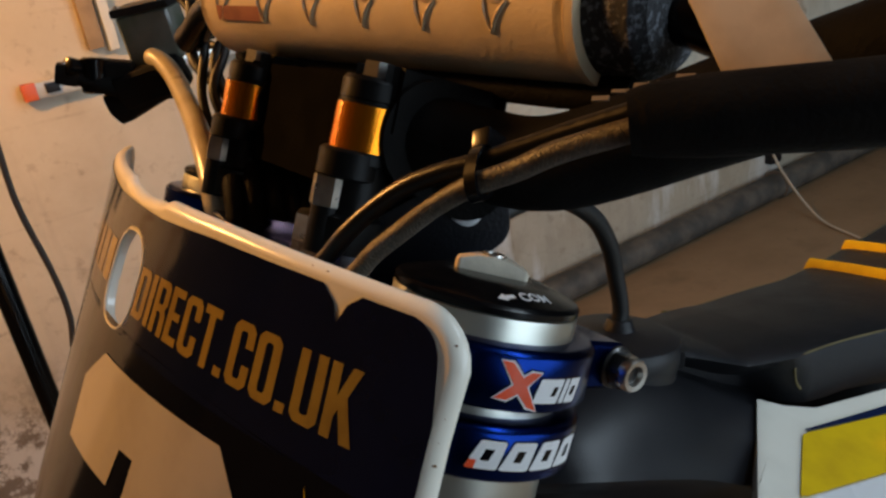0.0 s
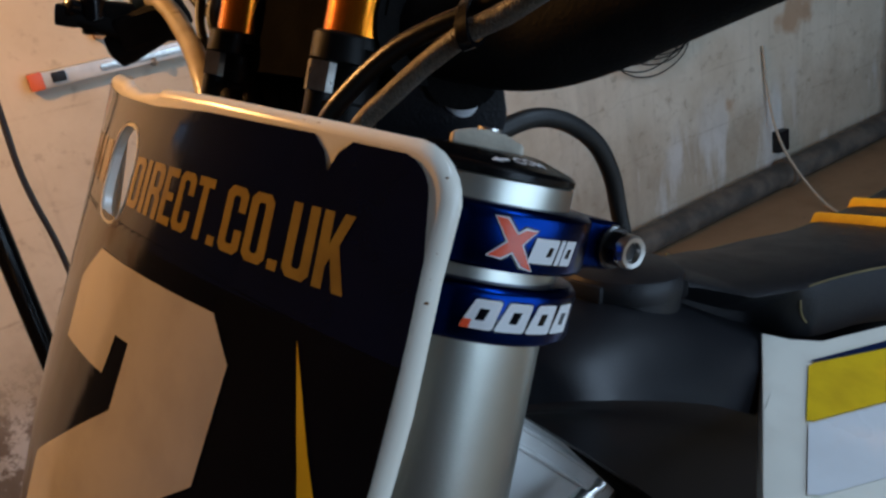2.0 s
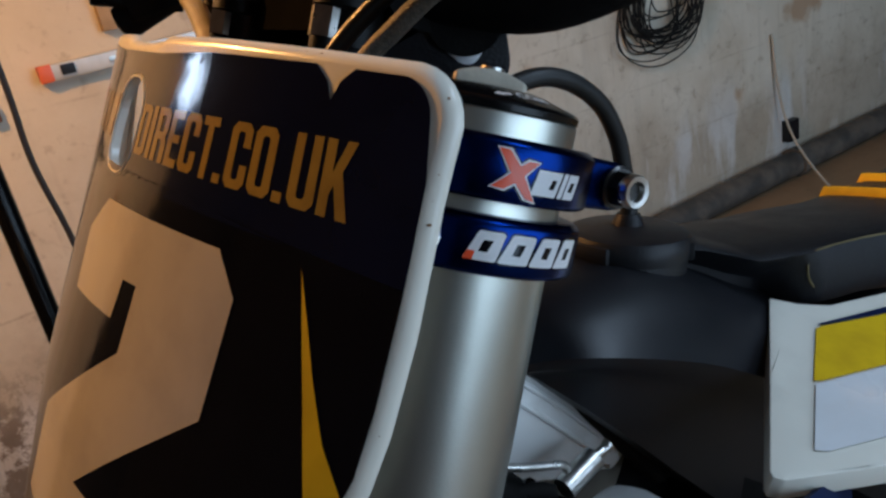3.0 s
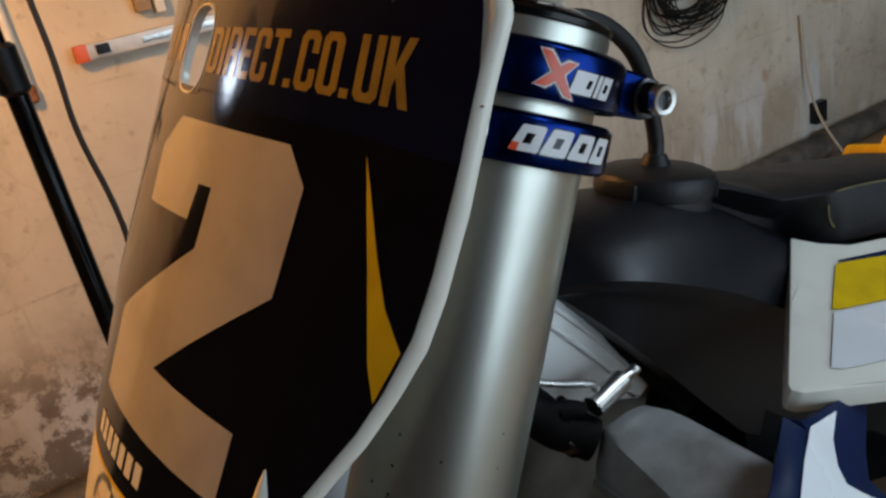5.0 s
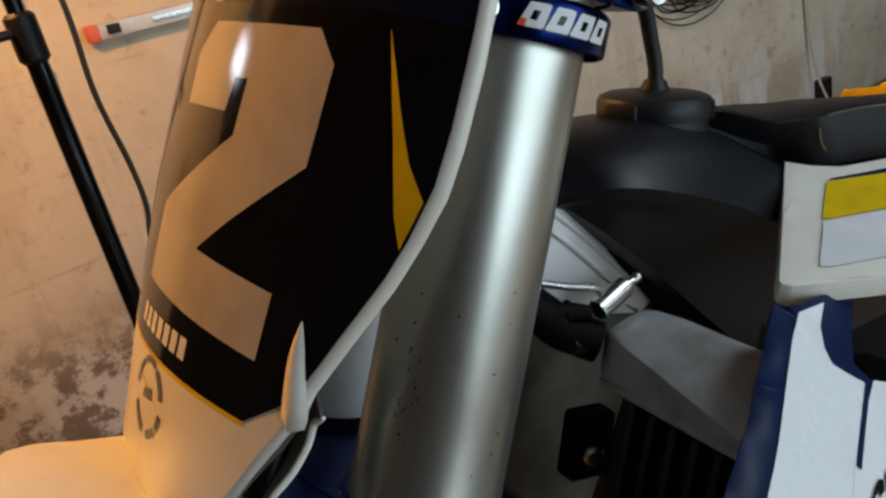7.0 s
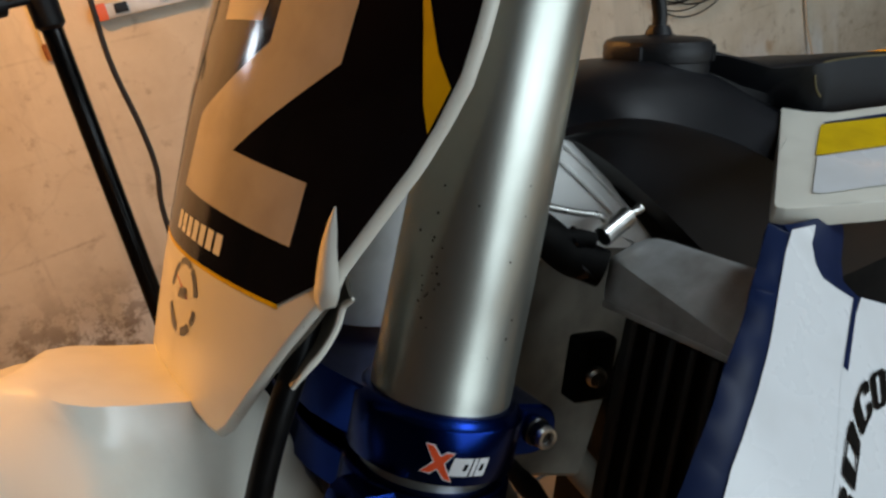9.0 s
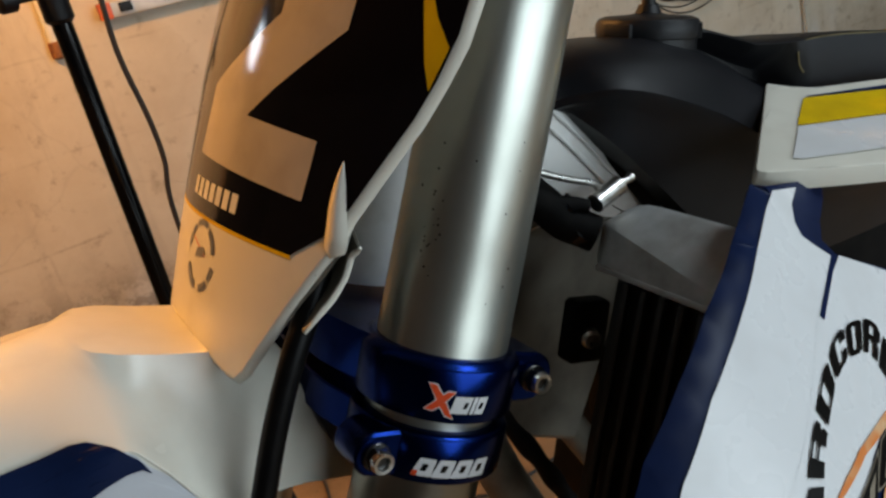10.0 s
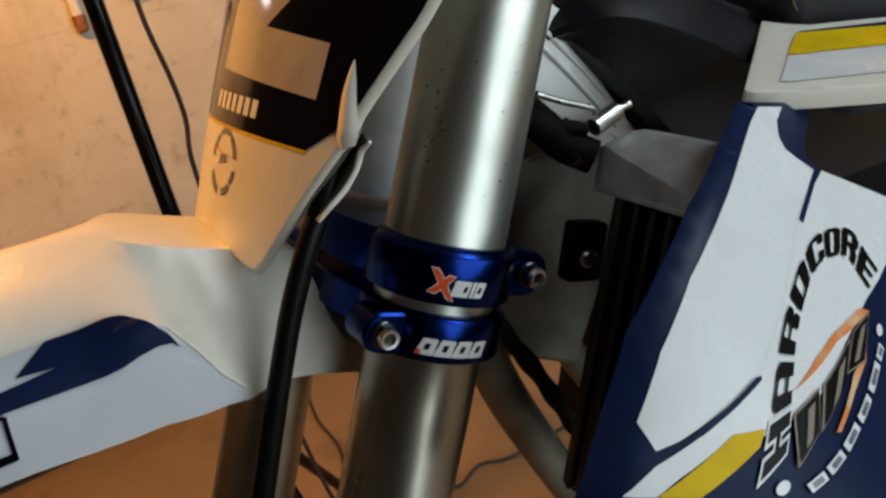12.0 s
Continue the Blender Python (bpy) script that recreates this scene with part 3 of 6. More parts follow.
# tripod of the work lamp
TRI = Vector((-0.103, 0.80, 0.0))
stand = thing("lamp_tripod", TRI, "black tubular work lamp tripod standing on the floor", "tripod")
under(part("lower_pole", lathe([(0.012, 0.30), (0.0135, 0.302), (0.0135, 1.17), (0.012, 1.172)], Matrix.Translation(TRI), 20), BLACK_METAL), stand)
under(part("upper_pole", lathe([(0.0105, 1.17), (0.0105, 1.86)], Matrix.Translation(TRI), 18), BLACK_METAL), stand)
under(part("collar", lathe([(0.014, 1.125), (0.019, 1.13), (0.019, 1.182), (0.014, 1.187)], Matrix.Translation(TRI), 20), BLACK_PLASTIC), stand)
under(part("knob", lathe([(0.006, 0.0), (0.006, 0.03), (0.014, 0.032), (0.014, 0.05), (0.010, 0.053)], Matrix.Translation(TRI + Vector((-0.016, -0.008, 1.165))) @ pose(0, 0, 0, 0, -90, 20), 14), BLACK_PLASTIC), stand)
under(part("hub", lathe([(0.014, 0.325), (0.024, 0.33), (0.024, 0.38), (0.014, 0.385)], Matrix.Translation(TRI), 20), BLACK_PLASTIC), stand)
for a in (45, 165, 285):
    d = Vector((math.cos(radians(a)), math.sin(radians(a)), 0))
    under(part("leg", sweep([TRI + d * 0.020 + Vector((0, 0, 0.36)), TRI + d * 0.24 + Vector((0, 0, 0.012))], 0.011, 12, 0), BLACK_METAL), stand)
under(part("crossbar", box((0.46, 0.02, 0.02), Matrix.Translation(TRI + Vector((-0.21, 0, 1.87))), 0.003), BLACK_METAL), stand)
under(part("lamp_head", bevelled(box((0.17, 0.11, 0.03), Matrix.Translation(TRI + Vector((-0.397, 0, 1.895))), 0.0), 0.006, 2), BLACK_METAL), stand)

# ---- the motorcycle ----
BIKE = thing("motorcycle", (0, 0, 0), "white, blue and yellow enduro motorcycle on a work stand", "motorcycle")
# steering frame: u across (world y), s up along the fork, w forwards from the fork line
S_AXIS, W_AXIS, HEAD = Vector((0.4324, 0, 0.9017)), Vector((-0.9017, 0, 0.4324)), Vector((0, 0, 1.19))
STEER = Matrix(((W_AXIS.x, 0, S_AXIS.x, HEAD.x), (0, -1, 0, HEAD.y), (W_AXIS.z, 0, S_AXIS.z, HEAD.z), (0, 0, 0, 1)))  # local: x forwards, y to the bike's left, z up the fork


def st(w, left, s):
    return STEER @ Vector((w, left, s))


def at_st(w, left, s, rx=0, ry=0, rz=0):
    return STEER @ pose(w, left, s, rx, ry, rz)


FORK = 0.098


# number plate: a shell bowed backwards towards its sides
def on_plate(u, s, lift=0.0):
    """u: towards the bike's left; s: up the fork. The plate leans back and flattens towards its top."""
    w0 = float(np.interp(-s, (0, 0.12, 0.2), (0.0726, 0.086, 0.089)))
    k = float(np.interp(-s, (0, 0.12, 0.2), (1.43, 2.27, 2.4)))
    n = Vector((1, 2 * k * u, 0.08 if s > -0.12 else 0.02)).normalized()
    return STEER @ (Vector((w0 - k * u * u, u, s)) + n * lift)


half = [(0.020, 0.0078), (0.024, 0.0094), (0.06, 0.0102), (0.105, 0.0104)] + arc(0.1325, -0.0040, 0.0145, 85, 5, 6) + [(0.1456, -0.020), (0.1446, -0.052), (0.1425, -0.076), (0.1400, -0.0915), (0.1350, -0.107), (0.1285, -0.1244), (0.1085, -0.1665), (0.1048, -0.1790), (0.0667, -0.2475), (0.0604, -0.2535), (0.0520, -0.2535), (0.020, -0.2480)]
PLATE = [(0.0, 0.0065)] + half
PLATE = PLATE + [(0.0, -0.2465)] + [(-u, s) for u, s in PLATE[:0:-1]]


def slot(grow):
    w, h, r = 0.0145 + grow, 0.0160 + grow, 0.0115 + grow
    pts = []
    for cx, cy, a in ((w - r, h - r, 0), (r - w, h - r, 90), (r - w, r - h, 180), (w - r, r - h, 270)):
        pts += arc(0.0045 + cx, -0.0225 + cy, r, a, a + 90, 4)
    return pts


PLATE = resampled(PLATE, 0.005)
plate = part("number_plate", thick(wrapped(flat_shape(inset(PLATE, 0.0044), [slot(0)], 0.006), on_plate, 0.0), 0.0028), WHITE_PLASTIC, BIKE, "white plastic front number plate with black, gold and white graphics")
# the edge is rolled backwards
ROLL = ((0.0044, 0.0), (0.0036, -0.0001), (0.0027, -0.0006), (0.0018, -0.0014), (0.0012, -0.0025), (0.0011, -0.0036), (0.0020, -0.0040), (0.0044, -0.0028))
rows = [[on_plate(u, s, lift) for u, s in inset(PLATE, d)] for d, lift in ROLL]
part("rim", skin(rows, closed=True), WHITE_PLASTIC, plate, "chipped white rolled edge")
# worn spots and dirt along the rolled edge
rw = random.Random(4)
rim = [on_plate(u, s, -0.0008) for u, s in inset(PLATE, 0.0026)]
for k in range(20):
    p = Vector(rim[rw.randrange(len(rim) // 12, len(rim) - len(rim) // 8)])
    e = rw.uniform(0.0002, 0.0006)
    part("worn_spot", box((e * 0.8, e * rw.uniform(1.5, 3.5), e), Matrix.Translation(p) @ STEER.to_3x3().to_4x4() @ Euler((rw.uniform(-0.4, 0.4), 0.3, rw.uniform(-0.5, 0.5))).to_matrix().to_4x4(), e * 0.3), WORN_TAN, plate)
part("slot_lip", sweep([on_plate(u, s, 0.0002) for u, s in slot(0.0002) + slot(0.0002)[:1]], 0.0006, 6, 0), WHITE_PLASTIC, plate)
side_line = [(0.024, 0.0020), (0.0600, 0.0042), (0.1055, 0.0052), (0.1098, 0.0016), (0.1117, -0.0030), (0.1141, 0.0020), (0.1180, 0.0052)] + arc(0.1310, -0.0035, 0.0090, 80, 5, 5) + [(0.1415, -0.0163), (0.1405, -0.041), (0.1385, -0.070), (0.1362, -0.088), (0.1310, -0.106), (0.1255, -0.1205), (0.1060, -0.161), (0.0971, -0.1740), (0.0818, -0.1862)]
BLACK_FIELD = side_line + [(-u, s) for u, s in side_line[::-1]]
part("black_graphic", wrapped(flat_shape(BLACK_FIELD, [slot(0.0012)], step=0.006), on_plate, 0.0003), BLACK_DECAL, plate, "glossy black plate graphic")
top_line = [p for p in side_line if p[1] > -0.02]
NAVY_FIELD = top_line + [(0.1405, -0.041), (0.1385, -0.070), (0.1362, -0.088), (0.1345, -0.0940), (0.1278, -0.083), (0.1225, -0.0690), (0.1178, -0.055), (0.1134, -0.0425), (0.1080, -0.0395), (0.0600, -0.0360)]
NAVY_FIELD = NAVY_FIELD + [(-u, s) for u, s in NAVY_FIELD[::-1]]
part("navy_graphic", wrapped(flat_shape(NAVY_FIELD, [slot(0.0012)], step=0.006), on_plate, 0.00045), PLATE_NAVY, plate, "glossy navy upper field of the plate graphic")
TWO = [(0.0091, -0.0471), (0.0839, -0.0462), (0.0931, -0.0572), (0.0899, -0.0920), (0.0367, -0.1340), (0.0854, -0.1372), (0.0828, -0.1628), (-0.0115, -0.1581), (-0.0052, -0.1240), (0.0465, -0.0881), (0.0478, -0.0669), (0.0386, -0.0673), (0.0362, -0.0803), (-0.0042, -0.0812), (-0.0059, -0.0601)]
part("digit", wrapped(flat_shape(TWO, step=0.006), on_plate, 0.0006), WORN_WHITE, plate, "large white race digit")
part("gold_line", wrapped(flat_shape([(0.0818, -0.1862), (0.0826, -0.1880), (-0.0826, -0.1880), (-0.0818, -0.1862)], step=0.006), on_plate, 0.0003), YELLOW_DECAL, plate)
part("yellow_flash", wrapped(flat_shape([(0.1132, -0.0435), (0.1175, -0.055), (0.1222, -0.0690), (0.1275, -0.083), (0.1338, -0.0933), (0.1288, -0.1098), (0.1255, -0.100), (0.1205, -0.075)], step=0.006), on_plate, 0.0006), YELLOW_DECAL, plate)
run = 0.0
TEXT = "DIRECT.CO.UK"
TOTAL = sum(GLYPHS[ch][0] + 0.15 for ch in TEXT) - 0.15
for ch in TEXT:
    wide = GLYPHS[ch][0]
    part("letter", wrapped(glyph(ch), lambda a, b, lift: on_plate(0.0205 + (run + a * wide) / TOTAL * 0.1027, -0.0302 + 0.0003 * (run + a * wide) / TOTAL + b * (0.0158 + 0.0030 * (run + a * wide) / TOTAL), lift), 0.0006), GOLD_DECAL, plate, "condensed gold capital")
    run += wide + 0.15
for a in (-0.022, -0.034, -0.046, -0.058):
    part("gold_bar", wrapped(flat_shape([(a, -0.0135), (a + 0.0090, -0.0135), (a + 0.0090, -0.0285), (a, -0.0285)], step=0.006), on_plate, 0.0006), GOLD_DECAL, plate)
# a name strip and a round crest, as plain bars
for k in range(7):
    a = -0.0120 + k * 0.0080
    part("name_bar", wrapped(flat_shape([(a, -0.1695), (a + 0.0056, -0.1695), (a + 0.0050, -0.1785), (a - 0.0006, -0.1785)], step=0.006), on_plate, 0.0006), WHITE_DECAL, plate)
CREST = (0.0110, -0.2055)
for a0, a1, r0, r1 in ((15, 62, 0.0175, 0.0140), (70, 118, 0.0175, 0.0146), (126, 176, 0.0172, 0.0146), (206, 262, 0.0180, 0.0136), (282, 318, 0.0178, 0.0140), (326, 352, 0.0174, 0.0144)):
    ring = arc(*CREST, r0, a0, a1, 8) + arc(*CREST, r1, a1, a0, 8)
    part("crest_bar", wrapped(flat_shape(ring, step=0.006), on_plate, 0.0004), GREY_PRINT, plate)
part("crest_line", wrapped(flat_shape([(CREST[0] - 0.011, CREST[1] + 0.0075), (CREST[0] + 0.007, CREST[1] + 0.0010), (CREST[0] + 0.007, CREST[1] + 0.0004), (CREST[0] - 0.011, CREST[1] + 0.0068)], step=0.006), on_plate, 0.0004), RED_DECAL, plate)
part("crest_core", wrapped(flat_shape([(CREST[0] - 0.006, CREST[1] - 0.002), (CREST[0] + 0.006, CREST[1] + 0.0005), (CREST[0] + 0.004, CREST[1] + 0.005), (CREST[0] - 0.004, CREST[1] + 0.003)], step=0.006), on_plate, 0.0004), GREY_PRINT, plate)
# moulded spikes at the lower corners and the folded flange beneath them
for side in (1, -1):
    left_line = [(0.0994, -0.1424), (0.0977, -0.1494), (0.0970, -0.1592), (0.0978, -0.1700), (0.0987, -0.1772), (0.1012, -0.1822)]
    right_line = [(0.1004, -0.1424), (0.1020, -0.1482), (0.1042, -0.1570), (0.1068, -0.1656), (0.1088, -0.1728), (0.1076, -0.1784)]
    rows = []
    for k, ((u0, s0), (u1, s1)) in enumerate(zip(left_line, right_line)):
        rows.append([on_plate(side * (u0 + (u1 - u0) * f), s0 + (s1 - s0) * f, -0.001 + (0.0016, 0.0026, 0.0036, 0.0044, 0.0044, 0.0016)[k] * math.sin(math.pi * (0.08 + 0.84 * f)) ** 0.6) for f in np.linspace(0, 1, 9)])
    part("spike", skin([spline(col, 4) for col in zip(*rows)]), WHITE_PLASTIC, plate)
    lip = [Vector((x, -side * y, z)) for x, y, z in ((-0.1235, 0.1045, 1.0540), (-0.1240, 0.1010, 1.0518), (-0.1258, 0.0975, 1.0490), (-0.1300, 0.0965, 1.0415), (-0.1380, 0.0962, 1.0340), (-0.1460, 0.0955, 1.0290), (-0.1530, 0.0940, 1.0235))]
    edge = [on_plate(side * u, s, -0.002) for u, s in ((0.1052, -0.1760), (0.1042, -0.1780), (0.1030, -0.1800), (0.0980, -0.1900), (0.0905, -0.2020), (0.0840, -0.2130), (0.0790, -0.2210))]
    deep = [(Vector(a) + Vector(b)) / 2 + Vector((0.012, side * 0.024, 0.0)) for a, b in zip(edge, lip)]
    part("flange", thick(skin([edge, [Vector(a).lerp(c, 0.75) for a, c in zip(edge, deep)], [b.lerp(c, 0.75) for b, c in zip(lip, deep)], lip]), 0.0012), SHADED_FRAME_PAINT, plate, "inside of the folded flange, darkened for grime and shade")
    part("flange_lip", sweep(lip, lambda t: 0.0007 + 0.0008 * min(1.0, 5 * min(t, 1 - t)), 8, 3), WHITE_PLASTIC, plate)


# fork legs with caps
def leg(side):
    y = side * FORK
    at = at_st(0, y, 0)
    tube = part("fork_tube", lathe([(0.0299, -0.2705), (0.0303, -0.2700), (0.0303, -0.2060), (0.0300, -0.2050), (0.0296, -0.17), (0.0284, -0.1), (0.0272, -0.045), (0.0270, 0.0022), (0.0268, 0.0030), (0.0262, 0.0034)], at, 64), ALUMINIUM, BIKE, "brushed silver fork tube with small chips")
    part("lower_tube", lathe([(0.0245, -0.62), (0.0300, -0.615), (0.0300, -0.2990), (0.0298, -0.2986), (0.0298, -0.2706)], at, 64), LOWER_ALU, tube, "duller lower fork tube")
    part("lower_leg", lathe([(0.0235, -0.80), (0.0235, -0.60)], at, 40), STEEL, tube)
    part("axle_lug", box((0.06, 0.05, 0.09), at_st(0.012, y, -0.82), 0.012, 3), DIRTY_ALU, tube)
    part("fork_cap", lathe([(0.0262, 0.0032), (0.0270, 0.0036), (0.0271, 0.0052), (0.0262, 0.0062), (0.0258, 0.0064), (0.0165, 0.0094), (0.0145, 0.0098), (0.0125, 0.0100)], at, 64), BLACK_METAL, tube, "glossy black fork cap with white markings")
    return tube


def sticker(bm, s0, a0, r, lift, parent, material, side=1, name="sticker", label=""):
    """Wraps a flat shape onto a clamp ring: x runs round the ring in metres, y up the fork."""
    def put(a, b, up):
        t = a0 - a / r
        return at_st(0, side * FORK, 0) @ Vector(((r + up) * math.sin(t), side * (r + up) * math.cos(t), s0 + b))
    return part(name, wrapped(bm, put, lift), material, parent, label)


def clamp(name, rings, r, s_mid, label):
    """One triple clamp: a waisted bridge and a pair of rings at either end."""
    rows = []
    for k in range(13):
        y = -FORK + 2 * FORK * k / 12
        q = abs(y) / FORK
        f = 0.030 + 0.006 * math.cos(q * math.pi) if r < 0.035 else float(np.interp(q, (0, 0.5, 0.72, 1), (0.040, 0.044, 0.043, 0.032)))
        a, b, c, d = rings
        # a deep channel between an upper and a lower web
        rows.append([st(p, y, s) for p, s in ((f - 0.001, a - 0.001), (f, a - 0.002), (f, b + 0.004), (f - 0.001, b + 0.003), (f - 0.016, b), (f - 0.016, c), (f - 0.005, c - 0.001), (f - 0.004, c - 0.002), (f - 0.004, d + 0.004), (f - 0.006, d + 0.003), (-0.028, d + 0.003), (-0.030, d + 0.005), (-0.030, a - 0.003), (-0.028, a - 0.001))])
    body = part(name, skin(rows, closed=True, caps=True), BLUE_METAL, BIKE, label)
    for side in (1, -1):
        for a, b in ((rings[0], rings[1]), (rings[2], rings[3])):
            e, f = 0.0014, (0.0038 if r > 0.035 and b < -0.2 and a > -0.22 else 0.0018)
            part("ring", lathe([(r - 0.010, b), (r - 0.010, a), (r - f - 0.0006, a), (r - f, a - 0.0002), (r - 0.0004, a - f + 0.0004), (r, a - f - 0.0003), (r, b + e), (r - 0.0004, b + e * 0.5), (r - e, b)], at_st(0, side * FORK, 0), 72, closed=False), BLUE_METAL, body)
    return body


def hexbolt(w, left, s, size, depth, parent, side=1, name="pinch_bolt"):
    """A flanged hexagon bolt with a hollow end, its axis across the bike."""
    m = at_st(w, side * left, s, -90 * side, 0, 0)
    ob = part(name, bevelled(lathe([(size, -depth), (size, -0.0020), (size * 0.88, -0.0010)], m, 6), 0.0003, 1), DARK_STEEL, parent, "", smooth=False)
    part("bolt_end", lathe([(size * 0.90, -0.0022), (size * 0.90, 0.0002), (size * 0.82, 0.0010), (size * 0.56, 0.0008), (size * 0.48, -0.0014), (size * 0.02, -0.0018)], m, 24), STEEL, parent, "bright hollow bolt end")
    part("washer", lathe([(size * 1.12, -depth - 0.0012), (size * 1.16, -depth - 0.0006), (size * 1.16, -depth + 0.0004), (size * 1.05, -depth + 0.001)], m, 24), DARK_STEEL, parent)
    return ob


UP = (-0.0030, -0.0195, -0.0235, -0.0388)
LOW = (-0.2160, -0.2430, -0.2490, -0.2712)
upper = clamp("upper_triple_clamp", UP, 0.0340, -0.02, "blue anodised upper triple clamp with stickers")
lower = clamp("lower_triple_clamp", LOW, 0.0370, -0.24, "blue anodised lower triple clamp with stickers")
left_leg, right_leg = leg(1), leg(-1)
bm = bmesh.new()
for a, top in ((-0.0106, 0.0118), (-0.0098, 0.0126), (-0.0050, 0.0144), (0.0, 0.0150), (0.0050, 0.0146), (0.0098, 0.0130), (0.0106, 0.0122)):
    for b in (-0.0042, 0.0042):
        for h in (0.0086, top):
            bm.verts.new(at_st(0, FORK, 0, 0, 0, -36) @ Vector((a, b * (0.80 if abs(a) > 0.0100 else 1.0), h)))
bmesh.ops.convex_hull(bm, input=bm.verts[:])
bmesh.ops.dissolve_limit(bm, angle_limit=radians(1), verts=bm.verts[:], edges=bm.edges[:])
part("adjuster_knob", bevelled(bm, 0.0006, 2), GREY_KNOB, left_leg, "worn pale grey damping adjuster knob")
part("adjuster_screw", lathe([(0.0035, 0.0148), (0.0035, 0.0156), (0.0026, 0.0156), (0.0022, 0.0146), (0.0001, 0.0146)], at_st(0, FORK, 0), 20), STEEL, left_leg)
com = gridded(lettering("COM", 0.03), 0.2)
def on_cap(w, left):
    """A point on the sloping top of the fork cap."""
    return st(w, FORK + left, 0.0097 - 0.323 * (math.hypot(w, left) - 0.0165))


part("cap_lettering", wrapped(com, lambda a, b, up: on_cap(0.0056 - 0.0098 * a, 0.0222 - 0.0038 * b + 0.0006 * a), 0), WHITE_DECAL, left_leg)
arrow = flat_shape([(0.0060, 0.0008), (0.0088, 0.0008), (0.0088, 0.0018), (0.0118, 0.0), (0.0088, -0.0018), (0.0088, -0.0008), (0.0060, -0.0008)], step=0.004)
part("cap_arrow", wrapped(arrow, lambda a, b, up: on_cap(a + 0.0012, 0.0200 + b), 0), WHITE_DECAL, left_leg)
rc = random.Random(9)
for k in range(30):
    s, a = rc.gauss(-0.163, 0.014), radians(rc.gauss(62, 7))
    if k > 21:
        s, a = rc.uniform(-0.2, -0.05), radians(rc.uniform(-20, 70))
    e = rc.uniform(0.0002, 0.0007)
    r = 0.0302 - 0.012 * max(0.0, s + 0.17) * 1.35
    chip = bmesh.new()
    chip.faces.new([chip.verts.new(at_st(0, FORK, 0) @ Vector(((r + 0.0001) * math.sin(a + e * math.cos(q) / r), (r + 0.0001) * math.cos(a + e * math.cos(q) / r), s + e * (0.8 + 0.4 * rc.random()) * math.sin(q)))) for q in np.linspace(0, 2 * math.pi, 8)[:-1]])
    part("chip", chip, DARK_CHIP, left_leg)



def lug(w, s, r, root, half, left0, left1, side):
    """A rounded clamp ear: a drum at w, s that widens to a root of the given half height at the ring."""
    bm = bmesh.new()
    for left in (left0, left1):
        e = 0.0012 if left == left1 else 0.0
        for inner, l in ((0.0, left - e), (e, left)):
            for k in range(20):
                a = 2 * math.pi * k / 20
                bm.verts.new(st(w + (r - inner) * math.cos(a), side * l, s + (r - inner) * math.sin(a)))
            for q in (-1, 1):
                bm.verts.new(st(root, side * l, s + q * (half - inner)))
    bmesh.ops.convex_hull(bm, input=bm.verts[:])
    bmesh.ops.dissolve_limit(bm, angle_limit=radians(1), verts=bm.verts[:], edges=bm.edges[:])
    return bm


for side in (1, -1):
    for ring, w in ((UP, -0.040), (LOW, -0.042)):
        s = (ring[0] + ring[1]) / 2
        h = ring[0] - ring[1]
        owner = upper if ring is UP else lower
        part("pinch_lug", lug(w + 0.001, s, h * 0.44, w + 0.022, h * 0.47, FORK - 0.014, FORK + 0.0195, side), BLUE_METAL, owner)
        hexbolt(w + 0.001, FORK + 0.0275, s, 0.0057, 0.007, owner, side)
    s = (LOW[2] + LOW[3]) / 2
    part("front_lug", lug(0.0385, s, 0.0098, 0.016, 0.0105, FORK + 0.004, FORK + 0.0240, side), BLUE_METAL, lower)
    hexbolt(0.0385, FORK + 0.031, s, 0.0056, 0.006, lower, side)

for side in (1, -1):
    s = (UP[2] + UP[3]) / 2
    part("front_lug", lug(0.0275, s, 0.0072, 0.012, 0.0075, FORK + 0.004, FORK + 0.0225, side), BLUE_METAL, upper)
    hexbolt(0.0275, FORK + 0.0238, s, 0.0040, 0.003, upper, side)

